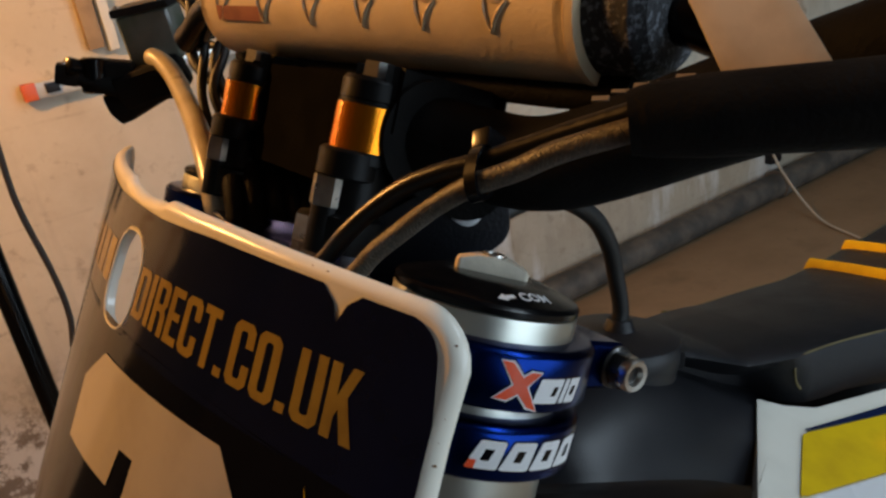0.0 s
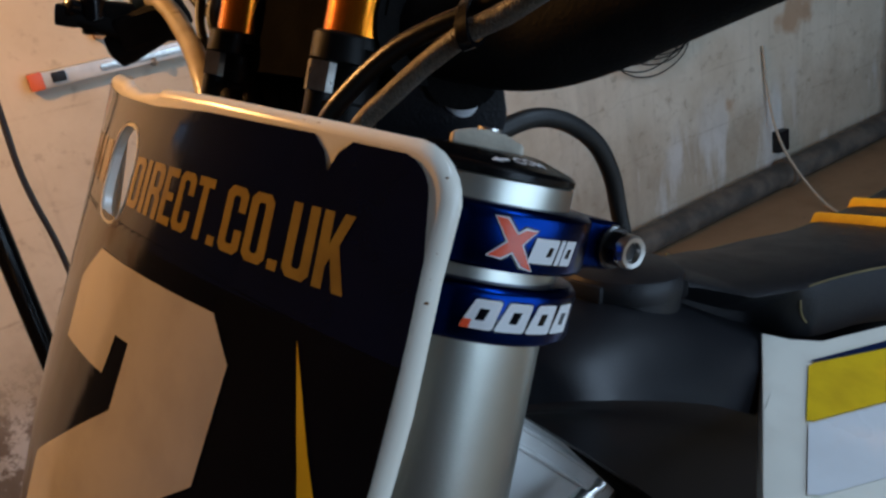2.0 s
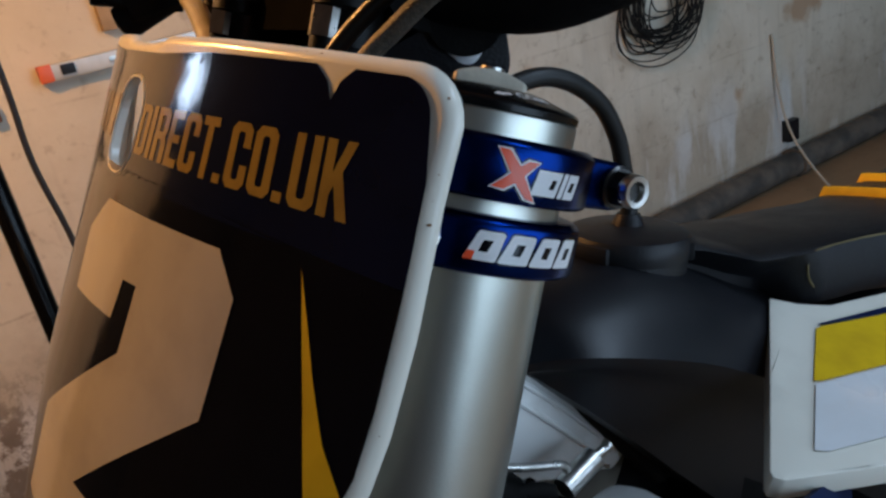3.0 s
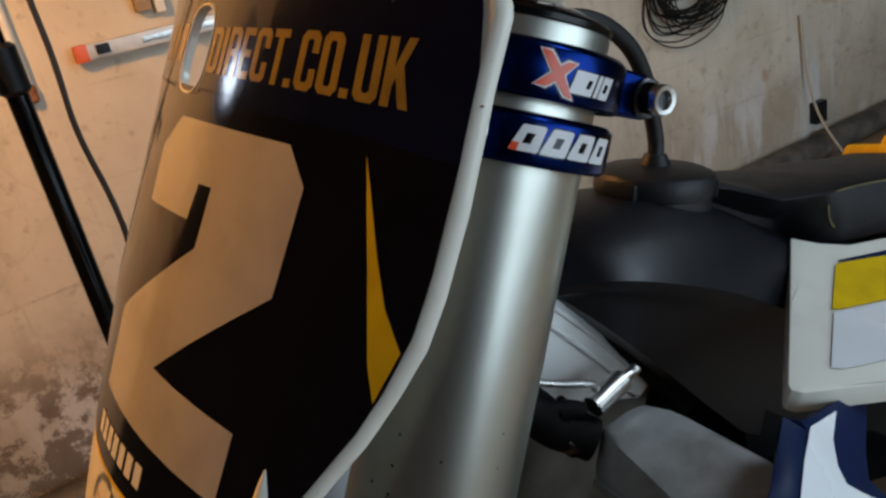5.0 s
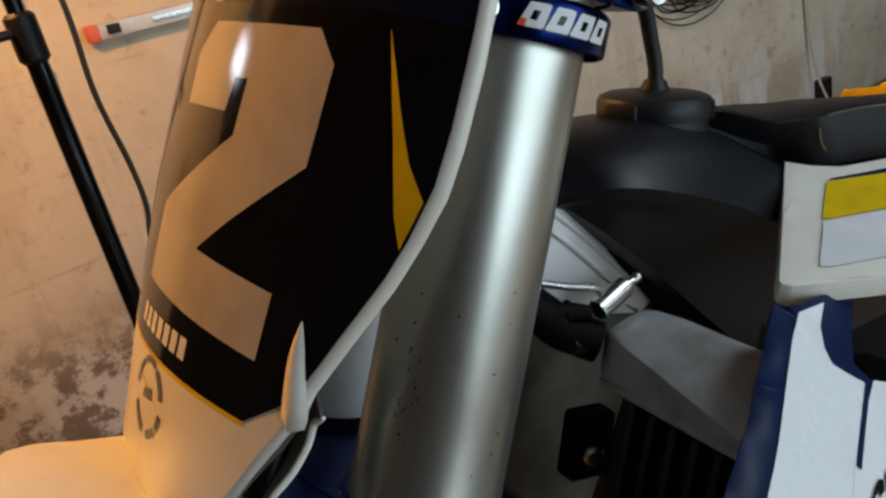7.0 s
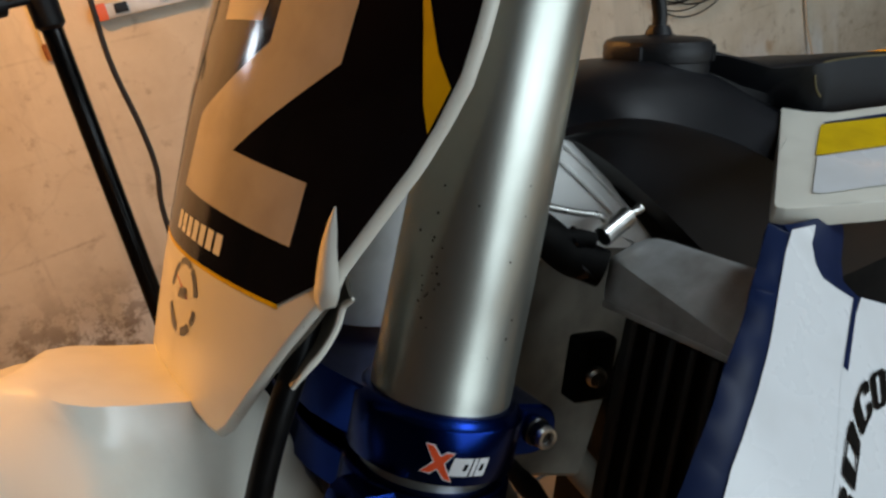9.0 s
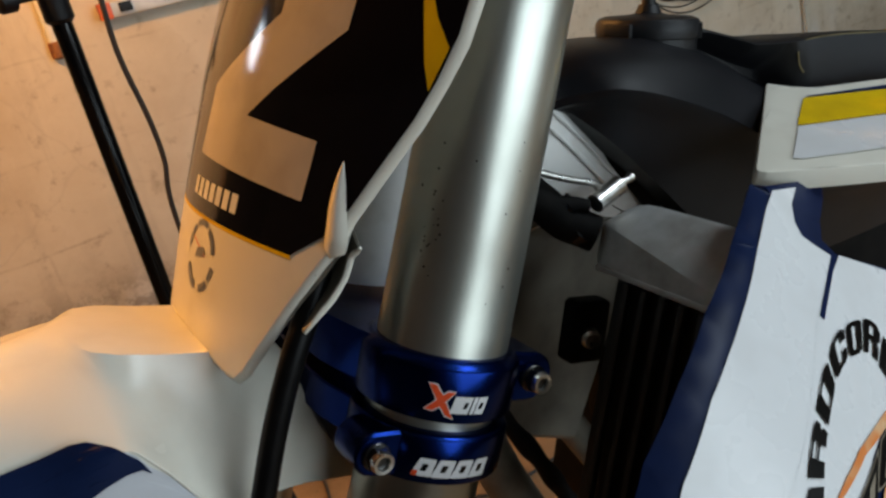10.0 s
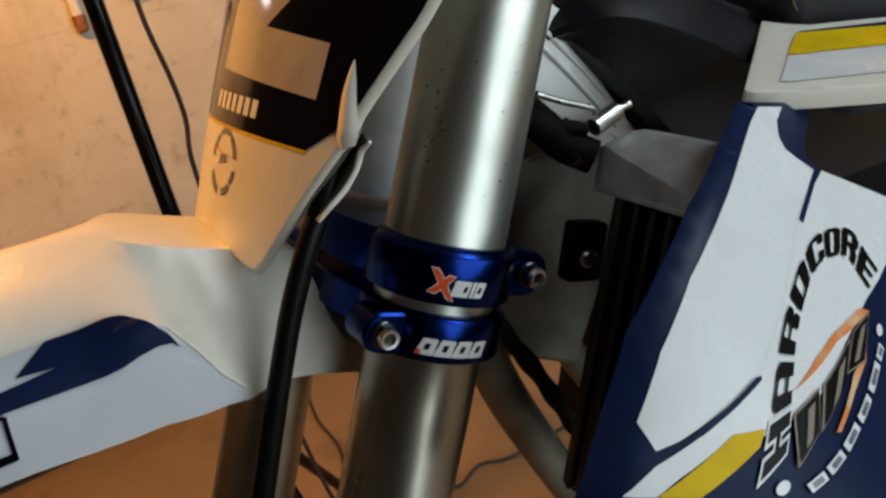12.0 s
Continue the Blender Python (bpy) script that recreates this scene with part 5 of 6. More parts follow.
# front mudguard: a flat-topped ridge, hollow flanks and nearly upright sides
# station, half width and height of the ridge edge, of the waist, of the side's top and of its lower edge
STN = ((-0.1000, 0.0300, 0.9350, 0.0440, 0.9300, 0.0530, 0.9200, 0.0540, 0.9000),
       (-0.1460, 0.0300, 0.9550, 0.0440, 0.9500, 0.0555, 0.9400, 0.0565, 0.9200),
       (-0.1500, 0.0310, 0.9880, 0.0440, 0.9790, 0.0560, 0.9560, 0.0580, 0.9225),
       (-0.1650, 0.0330, 0.9960, 0.0450, 0.9850, 0.0590, 0.9600, 0.0610, 0.9310),
       (-0.1780, 0.0360, 1.0030, 0.0470, 0.9890, 0.0635, 0.9640, 0.0650, 0.9375),
       (-0.1900, 0.0360, 1.0080, 0.0490, 0.9910, 0.0700, 0.9580, 0.0715, 0.9430),
       (-0.1970, 0.0360, 1.0110, 0.0500, 0.9930, 0.0745, 0.9530, 0.0755, 0.9455),
       (-0.2035, 0.0360, 1.0137, 0.0500, 0.9950, 0.0782, 0.9490, 0.0790, 0.9450),
       (-0.2140, 0.0360, 1.0190, 0.0500, 1.0030, 0.0785, 0.9650, 0.0800, 0.9480),
       (-0.2210, 0.0355, 1.0222, 0.0500, 1.0070, 0.0785, 0.9820, 0.0805, 0.9490),
       (-0.2300, 0.0310, 1.0262, 0.0470, 1.0135, 0.0780, 0.9985, 0.0810, 0.9500),
       (-0.2360, 0.0220, 1.0285, 0.0450, 1.0170, 0.0780, 1.0020, 0.0810, 0.9510),
       (-0.2450, 0.0120, 1.0297, 0.0430, 1.0200, 0.0780, 1.0035, 0.0810, 0.9530),
       (-0.2620, 0.0100, 1.0302, 0.0380, 1.0230, 0.0770, 1.0040, 0.0810, 0.9540),
       (-0.3000, 0.0100, 1.0312, 0.0340, 1.0255, 0.0750, 1.0045, 0.0800, 0.9580),
       (-0.4000, 0.0080, 1.0250, 0.0300, 1.0190, 0.0680, 0.9980, 0.0740, 0.9620),
       (-0.5000, 0.0080, 1.0100, 0.0260, 1.0030, 0.0540, 0.9880, 0.0600, 0.9580),
       (-0.5800, 0.0060, 0.9920, 0.0180, 0.9850, 0.0300, 0.9750, 0.0340, 0.9550))


def fender_at(x):
    xs = [q[0] for q in STN][::-1]
    return [float(np.interp(x, xs, [q[k] for q in STN][::-1])) for k in range(1, 9)]


def fender_side(x, f):
    """Half width and height on the side: f 0 at its lower edge, 1 at its top, 2 at the waist; the top is rounded off further forwards."""
    a, za, b, zb, c, zc, d, zd = fender_at(x)

    def raw(g):
        if g <= 1:
            return Vector((d + (c - d) * g, zd + (zc - zd) * g))
        return Vector((c + (b - c) * (g - 1), zc + (zb - zc) * (g - 1)))

    k = float(np.interp(x, (-0.262, -0.236), (1.0, 0.0)))
    lo, hi = 1 - 0.6 * k, 1 + 0.7 * k
    if k > 0 and lo < f < hi:
        t = (f - lo) / (hi - lo)
        return raw(lo).lerp(raw(1), t).lerp(raw(1).lerp(raw(hi), t), t)
    return raw(f)


rows = []
for k in range(97):
    x = -0.100 - 0.48 * k / 96
    a, za, b, zb = fender_at(x)[:4]
    ring = [(0, za + 0.002), (a * 0.55, za + 0.0016), (a, za), (a * 0.5 + b * 0.5, za * 0.45 + zb * 0.55)]
    ring += [tuple(fender_side(x, f)) for f in (2.0, 1.7, 1.4, 1.2, 1.0, 0.85, 0.7, 0.4, 0.1, 0.0)]
    rows.append([(x, -y, z) for y, z in ring[::-1]] + [(x, y, z) for y, z in ring[1:]])
shell = thick(skin(rows), 0.003)
for e in shell.edges:
    # crisp creases along the ridge and the flank
    if len(e.link_faces) == 2 and e.calc_face_angle() > radians(15) and abs((e.verts[0].co - e.verts[1].co).normalized().x) > 0.4:
        e.smooth = False
fender = part("mudguard", shell, WHITE_PLASTIC, BIKE, "glossy white front mudguard with blue and white graphics")


edge_line = []
for x in np.linspace(-0.2060, -0.2310, 14):
    q = fender_at(x)
    edge_line.append((x, -q[4] - 0.0004, q[5] + 0.0001))
part("flank_crease", sweep(edge_line, lambda t: 0.0012 - 0.0009 * t, 10, 3), WHITE_PLASTIC, fender)


def on_fender(x, f, lift):
    """x along the bike, f 0 at the side's lower edge to 1 at its top; the near side."""
    y, z = fender_side(x, max(0.01, f))
    return Vector((x, -y - lift, z + lift * 0.6))


WHITE_SIDE = [(-0.2270, 0.900), (-0.2230, 0.930), (-0.2160, 0.900), (-0.2100, 0.780), (-0.2062, 0.40), (-0.2075, 0.02), (-0.2440, -0.010), (-0.2805, 0.020), (-0.3155, -0.020), (-0.3285, -0.020), (-0.3075, 1.245), (-0.2940, 1.240), (-0.2770, 1.240), (-0.2525, 1.260)]
BLUE_SIDE = [(-0.2270, 0.820), (-0.2290, 0.895), (-0.2330, 0.965), (-0.2380, 1.095), (-0.2445, 1.225), (-0.2510, 1.270), (-0.2640, 1.255), (-0.2770, 1.250), (-0.2925, 0.970), (-0.2760, 0.940), (-0.2990, 0.880), (-0.3125, 0.855), (-0.3160, 0.670), (-0.3025, 0.665), (-0.2760, 0.670), (-0.2520, 0.670)]
part("white_graphic", wrapped(flat_shape(WHITE_SIDE, step=0.008), on_fender, 0.0006), FENDER_PRINT, fender)
part("blue_graphic", wrapped(flat_shape(BLUE_SIDE, step=0.01), on_fender, 0.0016), NAVY_DECAL, fender, "navy blue flash graphic")
box_line = [(-0.3030, 0.650), (-0.3010, 0.630), (-0.3035, 0.180), (-0.3120, 0.170), (-0.3205, 0.185), (-0.3190, 0.265), (-0.3050, 0.255), (-0.3030, 0.610), (-0.3125, 0.625), (-0.3115, 0.665)]
part("square_mark", wrapped(flat_shape(box_line, step=0.01), on_fender, 0.0018), BLACK_DECAL, fender)
part("guide_tube", sweep([(-0.1292, -0.0775, 1.0491), (-0.1340, -0.0797, 1.0427), (-0.1422, -0.0835, 1.0321), (-0.1566, -0.0871, 1.0154), (-0.1675, -0.0884, 0.9996), (-0.1782, -0.0896, 0.9817), (-0.1890, -0.0910, 0.9611), (-0.1990, -0.0923, 0.9413), (-0.2206, -0.0951, 0.8969), (-0.2683, -0.1015, 0.7993)], 0.0056, 16), GLOSS_DARK, BIKE, "black rubber hose in front of the fork")

# fuel tank, cap and breather hose
TANK_LOW = ((0.030, 1.058), (0.036, 1.056), (0.05, 1.050), (0.066, 1.031), (0.083, 1.010), (0.101, 0.987), (0.12, 0.962), (0.15, 0.925), (0.2, 0.89), (0.4, 0.86))
TANK = ((0.036, 0.014, 1.062, 0.018, 1.056), (0.046, 0.022, 1.074, 0.040, 1.064), (0.060, 0.030, 1.080, 0.054, 1.0640), (0.083, 0.034, 1.081, 0.061, 1.0560), (0.110, 0.036, 1.078, 0.063, 1.0420), (0.137, 0.037, 1.071, 0.064, 1.0270), (0.160, 0.037, 1.060, 0.065, 1.0100), (0.180, 0.037, 1.047, 0.066, 0.9940), (0.210, 0.037, 1.025, 0.067, 0.970), (0.26, 0.037, 1.00, 0.067, 0.94), (0.40, 0.037, 0.99, 0.066, 0.92))
rows = []
for k in range(60):
    x = 0.036 + 0.364 * (k / 59) ** 1.6
    h, zt, c, zc = (sum(float(np.interp(x + d, [q[0] for q in TANK], [q[j] for q in TANK])) for d in (-0.018, -0.012, -0.006, 0, 0, 0.006, 0.012, 0.018)) / 8 for j in (1, 2, 3, 4))
    g = zt - zc
    zl = float(np.interp(x, [q[0] for q in TANK_LOW], [q[1] for q in TANK_LOW]))
    e = zc - 0.006 - zl
    ring = [(0, zt), (h * 0.6, zt - 0.02 * g), (h, zt - 0.16 * g), (h * 0.5 + c * 0.5, zt - 0.45 * g), (c - 0.003, zc + 0.12 * g), (c, zc), (c - 0.0015, zc - 0.005), (c * 0.90, zc - 0.006 - e * 0.10), (c * 0.82, zc - 0.006 - e * 0.30), (c * 0.77, zc - 0.006 - e * 0.65), (c * 0.74, zl), (0, zl - 0.004)]
    rows.append([(x, -y, z) for y, z in ring[::-1]] + [(x, y, z) for y, z in ring[1:]])
tank = part("fuel_tank", skin(rows, caps=True), TANK_PLASTIC, BIKE, "matt black plastic fuel tank")
CAP = pose(0.143, 0.0, 1.066, 0, 12, 0)
cap = part("fuel_cap", lathe([(0.031, -0.012), (0.0315, 0.0), (0.0315, 0.002), (0.0326, 0.0026), (0.0332, 0.0060), (0.0330, 0.0110), (0.0315, 0.0140), (0.0270, 0.0158), (0.0120, 0.0168), (0.0085, 0.0176), (0.0072, 0.0205), (0.0060, 0.023)], CAP, 48), BLACK_PLASTIC, tank, "black screw fuel cap")
for k in range(3):
    part("cap_lug", box((0.007, 0.020, 0.0100), CAP @ pose(0, 0, 0, 0, 0, 120 * k - 48) @ pose(0.0306, 0, 0.0070), 0.0024), BLACK_PLASTIC, cap)
part("breather_hose", sweep([(0.1465, 0.0, 1.084), (0.1490, 0.0, 1.095), (0.1475, 0.0, 1.112), (0.143, -0.002, 1.132), (0.132, -0.004, 1.152), (0.112, -0.006, 1.168), (0.090, -0.006, 1.174), (0.062, -0.004, 1.168), (0.045, 0.0, 1.15), (0.036, 0.0, 1.12)], 0.0045, 14), BLACK_RUBBER, tank, "black rubber breather hose")

# seat
DULL_THREAD = mat("dull_yellow_thread", (0.12, 0.09, 0.03), 0.7)
SEAT = ((0.156, 0.020, 1.074, 1.060), (0.170, 0.030, 1.070, 1.050), (0.200, 0.042, 1.055, 1.030), (0.226, 0.049, 1.0485, 1.013), (0.250, 0.053, 1.0435, 1.006), (0.280, 0.056, 1.036, 0.998), (0.31, 0.060, 1.0295, 0.988), (0.39, 0.072, 1.008, 0.970), (0.45, 0.089, 0.993, 0.955), (0.55, 0.114, 0.972, 0.935), (0.80, 0.13, 0.965, 0.915))


def seat_at(x):
    return [float(np.interp(x, [q[0] for q in SEAT], [q[j] for q in SEAT])) for j in (1, 2, 3)]


def seat_tilt(x):
    return float(np.interp(x, (0.20, 0.27), (0.0, 0.12)))


def seat_top(x, f):
    """Point on the seat's top at f of its half width towards the bike's right."""
    h, zt, zb = seat_at(x)
    return Vector((x, h * f, zt - 0.003 * f * f - seat_tilt(x) * h * f))


rows = []
for x in sorted(set(np.round(np.concatenate((np.linspace(0.156, 0.24, 30), np.linspace(0.24, 0.40, 16), np.linspace(0.40, 0.80, 14))), 4))):
    h, zt, zb = seat_at(x)
    g = zt - zb
    tuck = float(np.interp(x, (0.222, 0.2275, 0.236), (0.42, 0.86, 1.0)))
    ring = [(0, zt), (h * 0.5, zt - 0.0008), (h * 0.88, zt - 0.0026), (h * (0.94 + 0.03 * tuck), zt - 0.0040 - 0.02 * g), (h * (0.72 + 0.28 * tuck), zt - 0.30 * g), (h * tuck, zt - 0.72 * g), (h * tuck * 0.95, zb), (0, zb)]
    rows.append([(x, -y, z + seat_tilt(x) * y) for y, z in ring[::-1]] + [(x, y, z - seat_tilt(x) * y) for y, z in ring[1:]])
seat = part("seat", skin(rows, caps=True), SEAT_VINYL, BIKE, "black vinyl seat with yellow stripes")
for side in (1, -1):
    line = [seat_top(x, -side * 0.95) + Vector((0, 0, -0.0018)) for x in np.linspace(0.238, 0.70, 16)]
    h, zt, zb = seat_at(0.2285)
    part("piping", sweep([(0.2330, -side * h * 0.98, zt - 0.024), (0.2295, -side * h * 0.975, zt - 0.018), (0.2290, -side * h * 0.965, zt - 0.011), (0.2312, -side * h * 0.955, zt - 0.0062)] + line, 0.0007, 6, 4), DULL_THREAD, seat)
for x0 in (0.412, 0.505):
    part("stripe", sweep([seat_top(x0 + 0.035 * (f + 1) / 2, f * 0.97) + Vector((0, 0, 0.0004)) for f in np.linspace(-1, 1, 15)], 0.0075, 8, 2, flat=0.16), YELLOW_DECAL, seat)

# side panel above the shroud


def on_panel(x, y, lift):
    return Vector((x, y, 1.0518 - 0.1025 * x + 0.2462 * y + lift))


PANEL = [(0.2135, -0.0345), (0.156, -0.076), (0.1020, -0.1145), (0.1000, -0.1175), (0.1030, -0.1215), (0.143, -0.137), (0.24, -0.172), (0.36, -0.18), (0.36, -0.085), (0.282, -0.066), (0.236, -0.056), (0.222, -0.046)]
panel = part("side_panel", bevelled(thick(wrapped(flat_shape(PANEL, step=0.02), on_panel, 0), 0.012), 0.0015, 2, 50), WHITE_PLASTIC, BIKE, "white plastic side panel with yellow graphic")
part("yellow_graphic", wrapped(flat_shape([(0.2085, -0.0660), (0.2125, -0.0662), (0.30, -0.090), (0.30, -0.122), (0.240, -0.1085), (0.172, -0.0925), (0.1690, -0.0905)], step=0.02), on_panel, 0.001), YELLOW_DECAL, panel)
part("blue_line", wrapped(flat_shape([(0.213, -0.0640), (0.2135, -0.0658), (0.30, -0.0895), (0.30, -0.0820)], step=0.02), on_panel, 0.001), NAVY_DECAL, panel)
part("pale_graphic", wrapped(flat_shape([(0.1675, -0.0925), (0.172, -0.0938), (0.240, -0.1098), (0.300, -0.1235), (0.30, -0.158), (0.24, -0.150), (0.132, -0.1215), (0.1275, -0.1180)], step=0.02), on_panel, 0.001), WHITE_DECAL, panel)

# radiator shroud: a flared, gently convex panel
def on_shroud(x, z, lift):
    y = -0.8783 + 0.4488 * x + 0.6972 * z + 2.5 * max(0.0, 0.03 - x) ** 2
    # the leading edge is rolled inwards
    edge = float(np.interp(z, (0.9271, 0.9488, 0.9699, 0.984, 0.9969, 1.006, 1.0138), (-0.1234, -0.0995, -0.0727, -0.0420, -0.0082, 0.036, 0.0807)))
    y += 26.0 * max(0.0, edge + 0.017 - x) ** 2
    return Vector((x, y, z)) + Vector((0.35, -0.78, 0.54)) * lift


OUTER = [(0.0807, 1.0138), (0.036, 1.006), (-0.0082, 0.9969), (-0.0420, 0.984), (-0.0727, 0.9699), (-0.0995, 0.9488), (-0.1234, 0.9271), (-0.1328, 0.911), (-0.131, 0.8922), (-0.0932, 0.8798), (0.0015, 0.8728), (0.1221, 0.8495), (0.22, 0.865), (0.235, 0.885), (0.1772, 0.9285), (0.113, 0.9678), (0.1077, 0.9771), (0.118, 0.982), (0.1375, 0.9863), (0.1477, 0.9918)]
shroud = part("radiator_shroud", thick(wrapped(flat_shape(OUTER, step=0.006), on_shroud, 0), 0.004), NAVY_DECAL, BIKE, "navy blue radiator shroud with white, yellow and emblem graphics")


def badge(name, outline, lift, material, label="", holes=()):
    return part(name, wrapped(flat_shape(outline, holes, 0.005), on_shroud, lift), material, shroud, label)


badge("white_graphic", [(0.0867, 1.0094), (0.1123, 1.0009), (0.0975, 0.9985), (0.0900, 0.9930), (0.0890, 0.987), (0.0960, 0.9795), (0.1069, 0.9692), (0.0617, 0.9632), (0.0227, 0.9529), (-0.0276, 0.9376), (-0.079, 0.935), (-0.0895, 0.9354), (-0.0908, 0.9457), (-0.0663, 0.9632), (-0.0356, 0.9790), (-0.016, 0.9858), (0.0035, 0.9916), (0.0250, 0.9970), (0.0447, 1.0016), (0.0700, 1.0072)], 0.0006, WHITE_DECAL)
badge("white_lower_graphic", [(0.1144, 0.9663), (0.1749, 0.9278), (0.1273, 0.9136), (0.1049, 0.9144), (0.0814, 0.9166), (0.04, 0.9180), (0.0004, 0.9174), (-0.0252, 0.9199), (-0.0390, 0.9205), (-0.0544, 0.9279), (-0.0867, 0.9247), (-0.0983, 0.9225), (-0.1101, 0.9265), (-0.0930, 0.9312), (-0.0440, 0.9350), (-0.0290, 0.9385), (0.0227, 0.9545), (0.0617, 0.9645)], 0.0007, WHITE_DECAL)
badge("blue_line", [(-0.0745, 0.9346), (-0.0313, 0.9387), (-0.0283, 0.9380), (-0.0295, 0.9369), (-0.0700, 0.9331)], 0.0018, NAVY_DECAL)
badge("blue_notch", [(0.0617, 0.9635), (0.1069, 0.9700), (0.1110, 0.9680), (0.0632, 0.9608)], 0.0011, NAVY_DECAL)
badge("yellow_graphic", [(-0.0983, 0.9225), (-0.0560, 0.9282), (-0.0400, 0.9235), (-0.0471, 0.9200), (-0.0828, 0.9165)], 0.0011, YELLOW_DECAL)

# arched word: the letters follow the arch and lean out from its centre
ARCH = spline([(-0.0381, 0.9176, 0), (-0.0191, 0.9300, 0), (0.0021, 0.9413, 0), (0.0287, 0.9481, 0), (0.0592, 0.9493, 0), (0.0797, 0.9444, 0), (0.0959, 0.9363, 0), (0.0984, 0.9232, 0)], 10)
CENTRE = Vector((0.0227, 0.9194, 0))


def arched(a, b, lift):
    p = a * (len(ARCH) - 1)
    k = max(0, min(len(ARCH) - 2, int(p)))
    q = ARCH[k].lerp(ARCH[k + 1], p - k)
    q = q + (q - CENTRE) * 0.27 * (b - 0.5)
    return on_shroud(q.x, q.y, lift)


for k, ch in enumerate("HARDCORE"):
    letter = glyph(ch, 0.2)
    if ch == "H":
        edge = flat_shape(inset(GLYPHS[ch][1], 0.13), step=0.2)
        for v in edge.verts:
            v.co = arched((k + (v.co.x - 0.5) * 0.86) / 7, v.co.y, 0.0013)
        part("letter_edge", edge, WHITE_DECAL, shroud)
    for v in letter.verts:
        v.co = arched((k + (v.co.x - 0.5) * 0.86) / 7, v.co.y, 0.0016)
    part("letter", letter, GLOSS_DARK, shroud)
ORANGE_FADE = mat("orange_fade_print", (0.70, 0.22, 0.06), 0.3, second=(0.70, 0.45, 0.25), scale=45, mix=(0.45, 0.6))
badge("orange_swoosh", [(-0.0144, 0.926), (0.010, 0.9270), (0.03, 0.9258), (0.0693, 0.9184), (0.0772, 0.9131), (0.0462, 0.9191), (0.0318, 0.9225)], 0.0013, ORANGE_FADE)
badge("orange_swoosh", [(-0.0039, 0.9047), (0.0298, 0.9095), (0.0546, 0.9085), (0.0474, 0.9061), (0.0251, 0.9062), (-0.0011, 0.9033)], 0.0013, ORANGE_FADE)


def grown(loop, k):
    cx, cy = sum(p[0] for p in loop) / len(loop), sum(p[1] for p in loop) / len(loop)
    return [(cx + (x - cx) * k, cy + (y - cy) * k) for x, y in loop]


def quad(loop, u, v):
    """A point in a four-cornered outline, u along its foot, v up."""
    a, b, c, d = (Vector(p) for p in loop)
    q = a.lerp(d, u).lerp(b.lerp(c, u), v)
    return q.x, q.y


# three large slanted blocks and an arc of small ones, each edged in pale grey
LARGE = ([(-0.0339, 0.9072), (-0.0219, 0.9205), (-0.0005, 0.9197), (-0.0139, 0.9101)], [(-0.0110, 0.9096), (0.0057, 0.9189), (0.0430, 0.9176), (0.0215, 0.9120)], [(0.0255, 0.9127), (0.0505, 0.9172), (0.0743, 0.9137), (0.0455, 0.9071)])
for loop in LARGE:
    badge("emblem_edge", [quad(loop, u, v) for u, v in ((-0.06, -0.03), (-0.06, 1.03), (1.04, 1.03), (1.04, -0.03))], 0.0016, PALE_MARK)
    badge("emblem_bar", [quad(loop, u, v) for u, v in ((0.02, 0.03), (0.02, 0.97), (0.96, 0.97), (0.96, 0.03))], 0.0020, GLOSS_DARK)
    badge("emblem_core", [quad(loop, u, v) for u, v in ((0.26, 0.14), (0.44, 0.86), (0.74, 0.86), (0.56, 0.14))], 0.0024, PALE_MARK)
SMALL = [Vector(q) for q in ((-0.0365, 0.8993), (-0.0220, 0.8983), (-0.0058, 0.8983), (0.0133, 0.8991), (0.0340, 0.8990), (0.0579, 0.9005), (0.0700, 0.9016))]
for a, b in zip(SMALL, SMALL[1:]):
    up = Vector((-(b - a).y * 0.5 - 0.001, 0.0034))
    loop = [tuple(a.lerp(b, 0.10) - up * 0.5), tuple(a.lerp(b, 0.10) + up * 0.5), tuple(a.lerp(b, 0.92) + up * 0.5), tuple(a.lerp(b, 0.92) - up * 0.5)]
    badge("emblem_edge", loop, 0.0014, WHITE_DECAL)
    badge("emblem_bar", grown(loop, 0.55), 0.0018, GREY_PRINT)
for cx, cz in ((-0.047, 0.9052), (0.0755, 0.9051)):
    badge("emblem_dot", [(cx + 0.0042 * math.cos(a), cz + 0.0020 * math.sin(a)) for a in np.linspace(0, 2 * math.pi, 13)[:-1]], 0.0014, WHITE_DECAL)

# radiator, its hose and clamp
# a brownish black, lighter than the other black plastics
LOUVRE_BLACK = mat("brownish_black_plastic", (0.013, 0.0118, 0.0100), 0.55, second=(0.019, 0.017, 0.0145), scale=60, bump=0.2, bump_scale=500)
RAD = pose(0.061, -0.102, 0.977, 0, 22, 0)
def end_tank(b, k):
    """Profile of the end tank at b metres across; its front crease falls towards the outer end."""
    fall = 0.019 * max(0.0, min(1.0, (0.040 - b) / 0.090))
    prof = [(-0.0215, -0.022), (-0.0218, 0.0035 - fall), (-0.0195, 0.0064 - fall), (-0.0010, 0.0158), (0.0060, 0.0178), (0.0170, 0.0150), (0.0215, 0.0050), (0.0215, -0.022)]
    return [RAD @ Vector((a * k, b, -0.004 + (c + 0.004) * k)) for a, c in prof]


